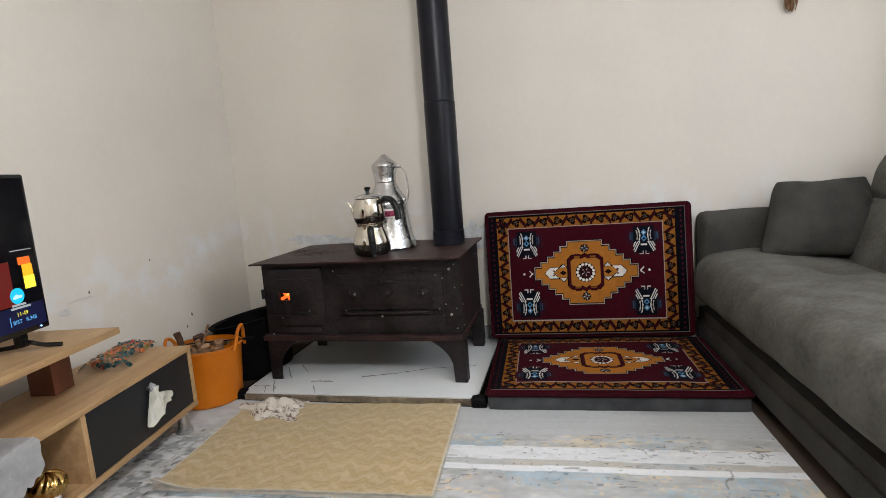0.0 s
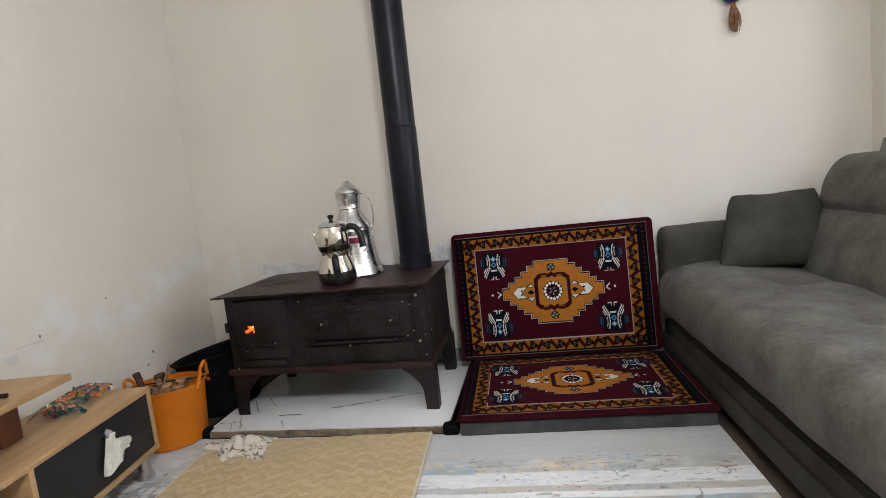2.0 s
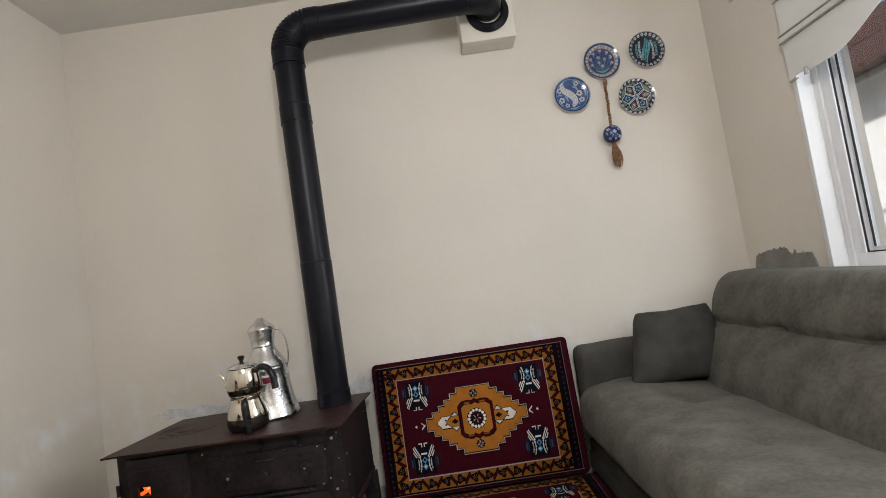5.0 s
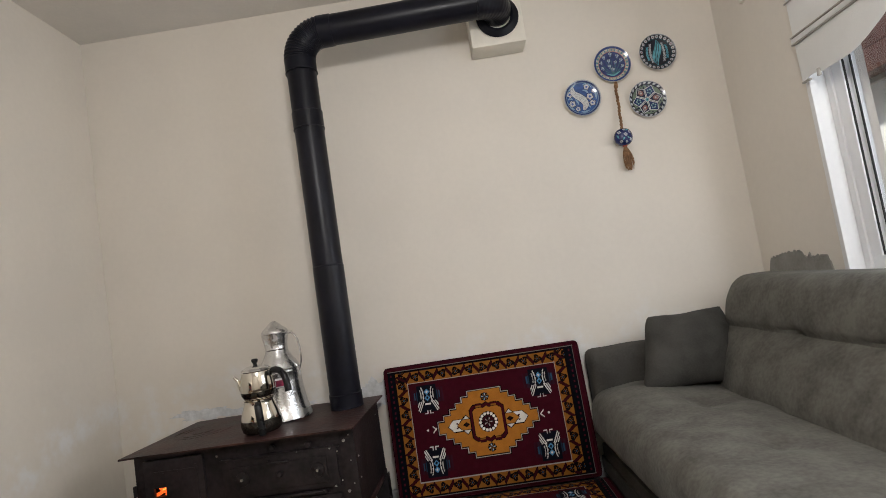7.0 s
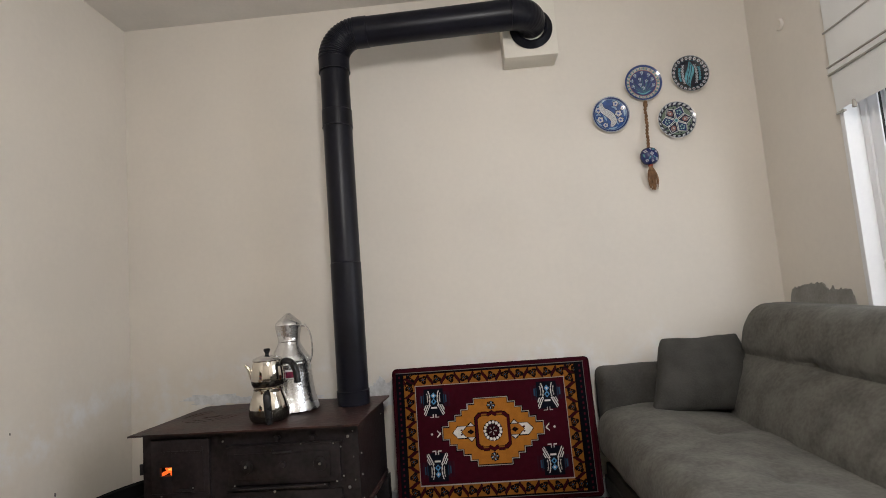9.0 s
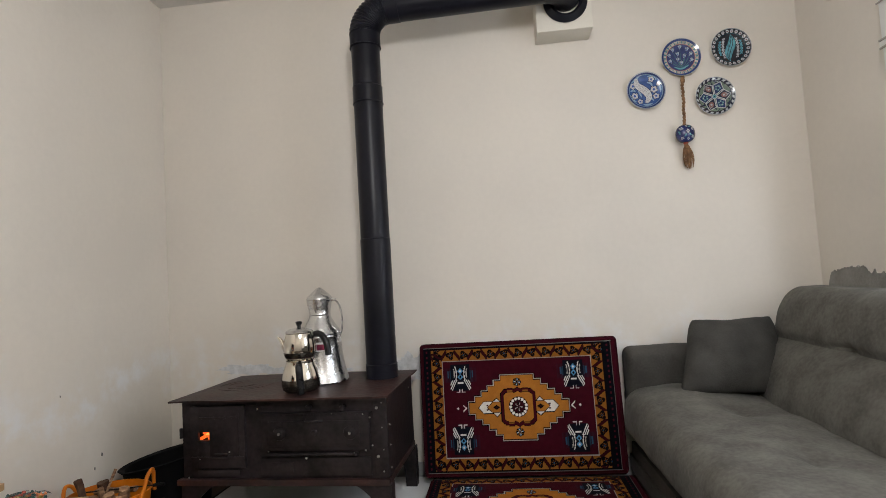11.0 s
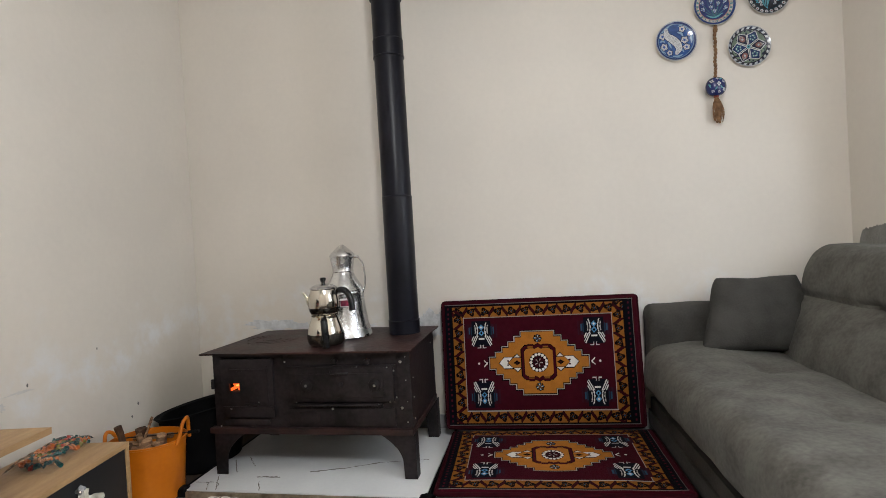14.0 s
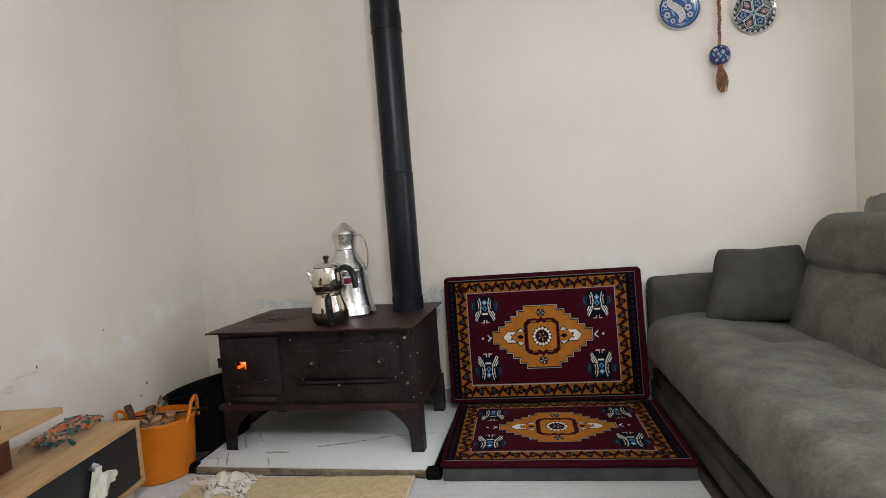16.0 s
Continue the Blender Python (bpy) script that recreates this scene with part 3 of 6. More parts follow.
    part("rail", box(L - 0.006, R + 0.004, B - 0.010, B + 0.004, 0.212, 0.236, 0.003), rail_rust, s)
    for x in (L - 0.006, R - 0.010):
        part("rail", box(x, x + 0.016, F + 0.011, B - 0.011, 0.212, 0.236, 0.002), rail_rust, s)
    for y in (F - 0.012, B - 0.035):
        stove_leg(L - 0.004, L + 0.06, y, 1, s)
        stove_leg(R - 0.06, R + 0.010, y, -1, s)
    s.matrix_basis = Matrix.Translation((0.89, -0.36, 0)) @ Matrix.Rotation(radians(-2.6), 4, "Z") @ Matrix.Translation((-0.89, 0.36, 0)) @ s.matrix_basis


stove()

enamel = mat("black_enamelled_pipe", (0.0085, 0.0088, 0.0150), (0.0050, 0.0052, 0.0085), 5, 0.34, 0.0, bump=0.08, bscale=40, spec=0.22)
PX, PY, PR = 1.215, -0.26, 0.070


def ring_profile(r, z0, z1, lip=0.002):
    return [(r - 0.004, z0), (r + lip, z0), (r + lip, z0 + 0.003), (r, z0 + 0.005), (r, z0 + 0.007), (r, z0 + 0.010), (r, z1 - 0.010), (r, z1 - 0.007), (r, z1 - 0.005), (r + lip * 0.5, z1 - 0.003), (r - 0.004, z1)]


def elbow(p0, d0, d1, radius, bm_r, n=15, deep=1.0):
    """A corrugated quarter bend from p0, going along d0 and leaving along d1."""
    p0, d0, d1 = Vector(p0), Vector(d0).normalized(), Vector(d1).normalized()
    c = p0 + d1 * radius
    pts, rad = [], []
    for k in range(n * 4 + 1):
        a = math.pi / 2 * k / (n * 4)
        pts.append(c - d1 * radius * math.cos(a) + d0 * radius * math.sin(a))
        rad.append(bm_r + deep * (0.0026 if k % 4 in (1, 2) else -0.0012))
    return tube(pts, rad, 40), pts[-1]


def stove_pipe():
    p = thing("stove_pipe", "black enamelled stove pipe rising and bending into the wall", "stove pipe", (PX, PY, 0.56))
    at = (PX, PY, 0)
    part("collar", lathe(ring_profile(PR + 0.003, 0.5605, 0.625), 48, at), enamel, p)
    part("pipe_length", lathe(ring_profile(PR, 0.620, 1.200), 48, at), enamel, p)
    part("pipe_length", lathe(ring_profile(PR - 0.002, 1.196, 1.850), 48, at), enamel, p)
    part("sleeve", lathe(ring_profile(PR + 0.0008, 1.842, 1.925), 48, at), enamel, p)
    part("pipe_length", lathe(ring_profile(PR - 0.002, 1.92, 2.14), 48, at), enamel, p)
    rise = Vector((1, 0, 0.018)).normalized()
    bm, end = elbow((PX, PY, 2.180), (0, 0, 1), rise, 0.122, PR + 0.001)
    bend = part("elbow", bm, enamel, p, "corrugated black elbow")
    part("sleeve", lathe(ring_profile(PR + 0.003, 2.115, 2.183), 48, at), enamel, bend)
    stop = end + rise * (2.075 - end.x)
    part("pipe_length", tube([end - rise * 0.01, end + rise * 0.05, end + rise * 0.052, stop], [PR + 0.003, PR + 0.003, PR, PR], 40), enamel, p)
    bm, last = elbow(stop, rise, (0, 1, 0), 0.105, PR + 0.003, 12, 0.2)
    part("elbow", bm, enamel, p, "smooth black elbow")
    fl = lathe([(PR - 0.005, 0.0), (PR + 0.034, 0.0), (PR + 0.036, 0.004), (PR + 0.008, 0.022), (PR - 0.005, 0.016)], 40)
    fl.transform(pose(last.x + 0.004, -0.141, last.z - 0.020, 90, 0, 0))
    part("flange", fl, enamel, p)
    part("stub", tube([last - Vector((0, 0.005, 0)), Vector((last.x, -0.13, last.z))], PR, 40), enamel, p)


stove_pipe()
whole("flue_box", box(2.040, 2.308, -0.14, 0.0, 2.160, 2.50, 0.006), mat("white_flue_paint", (0.76, 0.72, 0.64), (0.70, 0.66, 0.58), 6, 0.8, bump=0.2), "cream painted box where the flue enters the wall", "flue box", "structure")

# ---- hearth ----
tile_glaze = mat("white_glazed_tile", (0.74, 0.76, 0.77), (0.66, 0.68, 0.70), 3, 0.22, bump=0.05)
trim_metal = mat("tarnished_trim", (0.46, 0.38, 0.28), (0.16, 0.12, 0.085), 14, 0.4, 0.5, bump=0.3)
black_cloth = mat("black_plastic", (0.006, 0.006, 0.007), (0.004, 0.004, 0.0045), 9, 0.7, bump=0.2, spec=0.08)


def hearth():
    h = thing("hearth_board", "cracked white tiled hearth board under the stove", "hearth", (0.88, -0.38, 0.0))
    x0, x1, y0, y1 = 0.378, 1.388, -0.735, -0.022
    part("base", box(x0, x1, y0, y1, 0.0, 0.024), grime, h)
    bm = box(x0 + 0.02, x1 - 0.02, y0 - 0.012, y0, 0.002, 0.030, 0.003)
    part("front_trim", bm, trim_metal, h, "tarnished metal trim")
    # thin black strip that draws the shadow line at the trim's foot
    part("trim_shadow_strip", box(x0 + 0.02, x1 - 0.02, y0 - 0.016, y0 - 0.0125, 0.0, 0.008, 0.001), black_cloth, h)
    for xa, xb in ((x0 - 0.012, x0), (x1, x1 + 0.008)):
        part("side_trim", box(xa, xb, y0 + 0.03, y1, 0.0, 0.033, 0.004), black_cloth, h)
    part("tile", box(x0 + 0.002, x1 - 0.002, y0 + 0.002, y1, 0.0245, HZ - 0.0005, 0.0025, 2), tile_glaze, h)
    rnd = random.Random(9)
    for sx, sy, ex, ey, w in ((0.395, -0.668, 0.475, -0.664, 1), (0.509, -0.704, 0.456, -0.604, 1), (0.439, -0.449, 0.519, -0.569, 1.2), (0.489, -0.411, 0.568, -0.507, 1), (0.638, -0.608, 0.737, -0.604, 1.7), (0.667, -0.649, 0.708, -0.722, 1), (0.846, -0.549, 0.987, -0.506, 1.6), (0.987, -0.506, 1.125, -0.442, 1.3), (1.125, -0.442, 1.33, -0.40, 0.9), (0.500, -0.675, 0.520, -0.728, 1), (0.449, -0.666, 0.481, -0.728, 0.8)):
        n = 12
        pts = [Vector((sx + (ex - sx) * k / n + rnd.uniform(-1, 1) * 0.0022, sy + (ey - sy) * k / n + rnd.uniform(-1, 1) * 0.0022, HZ - 0.0010)) for k in range(n + 1)]
        part("crack", tube(pts, [w * rnd.uniform(0.0010, 0.0030) for _ in pts], 5), grime, h, "dark crack")
    for cx, cy, r in ((x0 - 0.010, y0 + 0.010, 0.030), (x1 + 0.006, y0 - 0.004, 0.030)):
        c = pad(cx - r, cx + r, cy - r * 0.8, cy + r * 0.9, 0.0, 0.042, 0.012, 0.008, lambda p, n: n * 0.004 * nz(p.x, p.y, p.z, 60))
        part("corner_guard", c, black_cloth, h, "black corner guard")
    h.matrix_basis = Matrix.Translation((0.88, -0.40, 0)) @ Matrix.Rotation(radians(-2.4), 4, "Z") @ Matrix.Translation((-0.88, 0.38, 0)) @ h.matrix_basis


hearth()

# ---- kettles on the stove ----
steel = mat("polished_steel", (0.78, 0.74, 0.66), (0.70, 0.66, 0.58), 8, 0.10, 1.0, bump=0.02)
alu = mat("dull_aluminium", (0.78, 0.78, 0.78), (0.58, 0.58, 0.59), 14, 0.24, 1.0, bump=0.35, bscale=70)
# darker steel that paints the dark reflection on the pots' bases
reflect_dark = mat("dark_reflection_steel", (0.16, 0.145, 0.125), (0.05, 0.045, 0.04), 8, 0.22, 0.9, bump=0.05)
bakelite = mat("black_bakelite", (0.012, 0.012, 0.013), None, 10, 0.25)
TOP = 0.5605


def tea_kettle():
    k = thing("double_teapot", "stacked steel Turkish teapot with black handles", "teapot", (0.927, -0.50, TOP))
    at = (0.927, -0.50, TOP)
    low = part("lower_kettle", lathe([(0, 0.002), (0.064, 0.002), (0.074, 0.010), (0.079, 0.030), (0.078, 0.055), (0.071, 0.085), (0.061, 0.110), (0.058, 0.124), (0.060, 0.130), (0.054, 0.132)], 48, at), steel, k)
    part("base_band", lathe([(0.0655, 0.0015), (0.0752, 0.010), (0.0802, 0.030), (0.0794, 0.052)], 48, at), reflect_dark, low, "steel base with a dark reflection painted on")
    up = part("upper_pot", lathe([(0.050, 0.131), (0.058, 0.136), (0.064, 0.150), (0.067, 0.175), (0.064, 0.205), (0.058, 0.232), (0.055, 0.240), (0.050, 0.241)], 48, at), steel, k)
    part("base_band", lathe([(0.0565, 0.1345), (0.0650, 0.150), (0.0672, 0.162)], 48, at), reflect_dark, up, "darkened base")
    lid = part("lid", lathe([(0.057, 0.241), (0.059, 0.244), (0.055, 0.250), (0.040, 0.258), (0.018, 0.263), (0, 0.264)], 40, at), alu, k, "domed lid")
    part("knob", lathe([(0.0, 0.264), (0.008, 0.264), (0.007, 0.270), (0.012, 0.278), (0.014, 0.286), (0.010, 0.290), (0, 0.290)], 20, at), bakelite, lid, "black knob")
    # spout of the upper pot
    sp = curve_points([(0.872, -0.505, TOP + 0.165), (0.860, -0.508, TOP + 0.188), (0.851, -0.510, TOP + 0.212), (0.838, -0.512, TOP + 0.230)], 6)
    part("spout", tube(sp, [0.013 - 0.008 * i / (len(sp) - 1) for i in range(len(sp))], 12), steel, up)
    # upper handle, swung to the side
    hp = curve_points([(0.984, -0.512, TOP + 0.222), (1.006, -0.520, TOP + 0.236), (1.036, -0.530, TOP + 0.230), (1.058, -0.540, TOP + 0.200), (1.066, -0.545, TOP + 0.148)], 6)
    part("handle", tube(hp, [0.008 + 0.0055 * min(1, i / 6) for i in range(len(hp))], 12), bakelite, up, "black curved handle")
    part("bracket", tube([(0.968, -0.508, TOP + 0.214), (0.983, -0.514, TOP + 0.226)], 0.007, 8), steel, up)
    hp = curve_points([(0.952, -0.572, TOP + 0.112), (0.957, -0.594, TOP + 0.119), (0.961, -0.604, TOP + 0.098), (0.964, -0.605, TOP + 0.055), (0.966, -0.603, TOP + 0.006)], 6)
    part("handle", tube(hp, [0.010 + 0.0045 * min(1, i / 8) for i in range(len(hp))], 12), bakelite, low, "black curved handle")
    part("bracket", tube([(0.945, -0.558, TOP + 0.100), (0.952, -0.578, TOP + 0.109)], 0.007, 8), steel, low)
    k.matrix_basis = Matrix.Translation((-0.006, 0, 0)) @ k.matrix_basis


def water_jug():
    j = thing("water_jug", "tall dented aluminium water jug with a lid", "jug", (0.947, -0.305, TOP))
    at = (0.947, -0.305, TOP)
    bm = lathe([(0, 0.002), (0.1165, 0.002), (0.1212, 0.006), (0.1177, 0.020), (0.1049, 0.060), (0.0967, 0.110), (0.0921, 0.165), (0.0897, 0.200), (0.0915, 0.204), (0.0891, 0.208), (0.0891, 0.214), (0.0902, 0.218), (0.0816, 0.236), (0.0652, 0.262), (0.0513, 0.288), (0.0478, 0.300), (0.0496, 0.304), (0.0478, 0.308), (0.0501, 0.330), (0.0571, 0.366), (0.0583, 0.376)], 56, at)
    for v in bm.verts:
        d = nz(v.co.x, v.co.y, v.co.z, 18) * 0.0022 + nz(v.co.x, v.co.y, v.co.z, 45) * 0.0007
        v.co.x += d
        v.co.y += d
    body = part("body", bm, alu, j)
    lid = part("lid", lathe([(0.0562, 0.372), (0.0583, 0.376), (0.0560, 0.384), (0.0470, 0.394), (0.0330, 0.406), (0.0200, 0.418), (0.0125, 0.424), (0.0110, 0.427), (0.0000, 0.428)], 40, at), alu, j)
    part("rim_bead", lathe([(0.0567, 0.370), (0.0599, 0.373), (0.0567, 0.377)], 40, at), alu, lid)
    part("lid_hinge", box(1.000, 1.024, -0.315, -0.295, TOP + 0.362, TOP + 0.376, 0.003), alu, lid)
    hp = curve_points([(1.002, -0.305, TOP + 0.366), (1.024, -0.305, TOP + 0.364), (1.042, -0.305, TOP + 0.335), (1.050, -0.305, TOP + 0.285), (1.048, -0.305, TOP + 0.235), (1.033, -0.305, TOP + 0.196)], 8)
    part("handle", tube(hp, 0.0026, 8, flat=1.4), alu, j, "thin curved handle")
    for z in (0.165, 0.180, 0.195):
        part("rivet", lathe([(0, 0.004), (0.004, 0.003), (0.005, 0.0)], 10, (0, 0, 0)), alu, body, local=True).matrix_basis = HOME[j].inverted() @ pose(1.0365, -0.335, TOP + z, 0, 90, 0)
    # a small red and white label wrapped on the belly
    bm, n = bmesh.new(), 10
    for r, z0, z1 in ((0.0955, 0.146, 0.184),):
        for i in range(n):
            a0, a1 = [radians(-84 + 28 * q / n) for q in (i, i + 1)]
            bm.faces.new([bm.verts.new((at[0] + (r + (0.001 if z == z0 else -0.0015)) * math.cos(a), at[1] + (r + (0.001 if z == z0 else -0.0015)) * math.sin(a), TOP + z)) for a, z in ((a0, z0), (a1, z0), (a1, z1), (a0, z1))])
    label = part("label", bm, mat("white_label", (0.75, 0.73, 0.72), None, 10, 0.4), body, "white paper label with a red band")
    bm = bmesh.new()
    for i in range(n):
        a0, a1 = [radians(-83 + 26 * q / n) for q in (i, i + 1)]
        bm.faces.new([bm.verts.new((at[0] + 0.0962 * math.cos(a), at[1] + 0.0962 * math.sin(a), TOP + z)) for a, z in ((a0, 0.150), (a1, 0.150), (a1, 0.176), (a0, 0.176))])
    part("label_band", bm, mat("red_print", (0.34, 0.03, 0.07), (0.10, 0.01, 0.04), 90, 0.4), label)


tea_kettle()
water_jug()

# ---- patterned floor cushions ----
MAROON, ORANGE, NAVY, CREAM, BLUE, BLACK = [np.array(c) for c in ((0.035, 0.0019, 0.0062), (0.335, 0.128, 0.018), (0.0035, 0.0042, 0.0085), (0.60, 0.58, 0.55), (0.032, 0.10, 0.18), (0.0025, 0.0018, 0.0030))]


def vnoise(x, y, seed):
    """Smooth value noise on arrays, 0 to 1."""
    g = np.random.RandomState(seed).rand(64, 64)
    xi, yi = np.floor(x).astype(int), np.floor(y).astype(int)
    fx, fy = x - xi, y - yi
    fx, fy = fx * fx * (3 - 2 * fx), fy * fy * (3 - 2 * fy)
    a, b = g[xi % 64, yi % 64], g[(xi + 1) % 64, yi % 64]
    c, d = g[xi % 64, (yi + 1) % 64], g[(xi + 1) % 64, (yi + 1) % 64]
    return (a * (1 - fx) + b * fx) * (1 - fy) + (c * (1 - fx) + d * fx) * fy


def kilim(x, y, w, h):
    """Colours of the woven medallion rug, x and y in metres from its lower left corner."""
    col = np.tile(MAROON, (*x.shape, 1))

    def put(mask, c):
        col[mask] = c

    # borders: dark side strips, orange bands, cream lines
    l0, l1, r0, r1 = 0.010, 0.045, w - 0.062, w - 0.024
    b0, b1, t0, t1 = 0.020, 0.076, h - 0.080, h - 0.024
    put((x > l0) & (x < l1) & (y > 0.012) & (y < h - 0.012), NAVY * 0.5)
    put((x > r0) & (x < r1) & (y > 0.012) & (y < h - 0.012), NAVY * 0.5)
    put((x > l0) & (x < r1) & (np.abs(x - (l0 + l1) / 2) < 0.004) & (np.sin(y * 260) > 0.3), MAROON * 1.6)
    put((np.abs(x - (r0 + r1) / 2) < 0.004) & (np.sin(y * 260) > 0.3), MAROON * 1.6)
    ox0, ox1, oy0, oy1 = 0.047, w - 0.066, b0, t1
    ix0, ix1, iy0, iy1 = ox0 + 0.056, ox1 - 0.056, b1, t0
    ring = (x > ox0) & (x < ox1) & (y > oy0) & (y < oy1) & ~((x > ix0) & (x < ix1) & (y > iy0) & (y < iy1))
    put((x > ox0 - 0.007) & (x < ox1 + 0.007) & (y > oy0 - 0.007) & (y < oy1 + 0.007), BLACK)
    put((x > ix0) & (x < ix1) & (y > iy0) & (y < iy1), MAROON)
    put(ring, ORANGE * 0.62)
    for lo, hi, a, b in ((ox0, ox1, oy0, oy1), (ix0, ix1, iy0, iy1)):
        gx = np.minimum(np.abs(x - lo), np.abs(x - hi))
        gy = np.minimum(np.abs(y - a), np.abs(y - b))
        inx, iny = (x > lo - 0.003) & (x < hi + 0.003), (y > a - 0.003) & (y < b + 0.003)
        put(((gx < 0.0018) & iny) | ((gy < 0.0018) & inx), CREAM * 0.5 if lo == ix0 else BLACK)
    gy2 = np.minimum(np.abs(y - (oy0 - 0.008)), np.abs(y - (oy1 + 0.008)))
    put((gy2 < 0.0013) & (x > 0.01) & (x < w - 0.02), CREAM * 0.28)
    put((np.abs(x - (r1 - 0.002)) < 0.0013) & (y > 0.012) & (y < h - 0.012), CREAM * 0.16)
    # motifs in the bands: dark rosettes and wine-red hooks
    per = 0.0655
    for horizontal in (True, False):
        s = x - ox0 - 0.03 if horizontal else y - oy0 - 0.03
        k = np.round(s / per)
        ds = s - k * per
        for c in (((oy0 + iy0) / 2, (oy1 + iy1) / 2) if horizontal else ((ox0 + ix0) / 2, (ox1 + ix1) / 2)):
            dn = (y if horizontal else x) - c
            m = ring & (np.abs(dn) < 0.027)
            rr, an = np.hypot(ds, dn), np.arctan2(dn, ds)
            put(m & (rr < 0.0185 + 0.0040 * np.cos(3 * an + np.pi * (k % 2) + (0.5 if horizontal else 2.07))), BLACK)
            put(m & (rr < 0.011) & (rr > 0.005) & (np.cos(6 * an + 1.5) > 0.55), ORANGE * 0.55)
            put(m & (rr < 0.0035), BLUE * 0.6)
            dh = s - (np.floor(s / per) + 0.5) * per
            way = np.where(np.floor(s / per) % 2 == 0, 1, -1)
            curl = np.abs(dh - way * 0.011 * np.sin(dn / 0.024 * np.pi / 2))
            body = 0.0078 * np.clip(1 - (dn / 0.027) ** 2, 0, 1)
            put(m & (curl < body + 0.0016) & (rr > 0.0195), BLACK)
            put(m & (curl < body - 0.0006) & (rr > 0.0205), MAROON * 0.75)
    # stepped medallion
    cx, cy = (ix0 + ix1) / 2, (iy0 + iy1) / 2
    dx, dy = x - cx, y - cy
    ax, ay = np.abs(dx), np.abs(dy) * 1.05

    def stepped(grow):
        q = np.clip(np.ceil((ay - 0.0257 - grow) / 0.0249), 0, 9)
        return (ax < 0.232 - q * 0.0312 + grow) & (ay < 0.1502 + grow)

    put(stepped(0.0095), BLACK)
    put(stepped(0.0058), CREAM * 0.62)
    put(stepped(0.0032), BLACK)
    put(stepped(0.0), ORANGE)
    # square inner frame with cut corners and a peak in its top and bottom bars
    peak = np.clip(0.015 - ax, 0, 1) * 0.6 + 0.004 * (np.abs(ax - 0.036) < 0.014)

    def framed(gw, gh, gc):
        return (ax < gw) & (ay < gh + peak) & (ax + ay < gc)

    put(framed(0.0835, 0.0865, 0.150), BLACK)
    put(framed(0.0805, 0.0835, 0.146), MAROON * 1.1)
    put((np.abs(ay - 0.0755) < 0.0030) & (np.abs(ax - 0.036) < 0.012), ORANGE * 0.6)
    put(framed(0.0695, 0.0680, 0.126), BLACK)
    put(framed(0.0670, 0.0655, 0.122), ORANGE)
    # rosette of cream beads round a dark eye
    rr, an = np.hypot(dx, dy), np.arctan2(dy, dx)
    put(rr < 0.0455, BLACK)
    ka = (an / (2 * np.pi) * 15) % 1 - 0.5
    bead = np.hypot(ka * 2 * np.pi * 0.037 / 15, rr - 0.037)
    put(bead < 0.0066, CREAM)
    put(rr < 0.0285, MAROON * 0.7)
    put((rr < 0.024) & (np.cos(4 * an) > 0.75), BLACK)
    put((rr < 0.019) & (rr > 0.006) & (np.cos(5 * an + 0.6) > 0.84), CREAM * 0.6)
    # diamonds with dark eyes, and white arrow heads beyond them
    dm = np.abs(ax - 0.102) + ay
    ar = (ay < 0.0265) & (ax > 0.108) & (ax < 0.187 - ay * 0.88)
    put((ay < 0.0295) & (ax > 0.106) & (ax < 0.191 - ay * 0.88) & (ax > 0.0835), BLACK)
    put(ar, CREAM)
    put(np.hypot((ax - 0.146) * 0.8, ay - 0.010) < 0.0042, MAROON * 1.3)
    put((dm < 0.0475) & (ax > 0.0835), BLACK)
    put((dm < 0.0435) & (ax > 0.0835), ORANGE)
    put((dm < 0.0435) & (ay > 0.024) & (ax > 0.0835), BLACK)
    put((dm < 0.0420) & (ay > 0.0265) & (ax > 0.0835), CREAM * 0.85)
    eye = np.abs(ax - 0.103) * 0.72 + ay
    put(eye < 0.0125, BLACK)
    put(eye < 0.0035, MAROON * 0.8)
    # small rosettes over and under the centre
    r2 = np.hypot(dx, ay - 0.118)
    a2 = np.arctan2(ay - 0.118, dx)
    put((r2 < 0.0195 + 0.0012 * np.cos(8 * a2)), BLACK)
    put((r2 < 0.0165) & (r2 > 0.004) & (np.cos(4 * a2 + 0.8) > 0.55), BLUE * 1.4)
    put((r2 < 0.0145) & (r2 > 0.006) & (np.cos(4 * a2 + 0.8) > 0.86), CREAM * 0.8)
    put((r2 < 0.0165) & (np.cos(4 * a2 - 2.3) > 0.8), ORANGE * 0.5)
    # hooks and dots beyond the tips
    put((np.abs(ax - 0.254) < 0.009) & (np.abs(ay - np.abs(ax - 0.247)) < 0.0035), CREAM)
    put(np.hypot(ax - 0.286, ay) < 0.005, CREAM)
    # four corner motifs, mirrored
    mx, my = (ax - 0.268) * 0.95, (ay - 0.150) * 0.84
    soft = np.exp(-(mx / 0.055) ** 2 - (my / 0.048) ** 2)
    stripes = 0.5 + 0.5 * np.sin(mx * 330)
    far = (ax > 0.19) & (ax < 0.345) & (ay > 0.085) & (ay < 0.222)
    blue = soft[..., None] * (BLUE * 0.22)[None] * (0.35 + 0.65 * stripes[..., None]) + (1 - soft[..., None]) * MAROON + 0.0
    side = far & (np.abs(mx) > 0.034) & (np.abs(my - 0.010) < 0.030)
    col[side] = blue[side]
    put(far & (np.abs(mx) < 0.044) & (np.abs(my) < 0.054), NAVY)
    put(far & (np.abs(np.abs(mx) - 0.056) < 0.003) & (np.abs(my - 0.012) < 0.014), BLUE * 0.55)
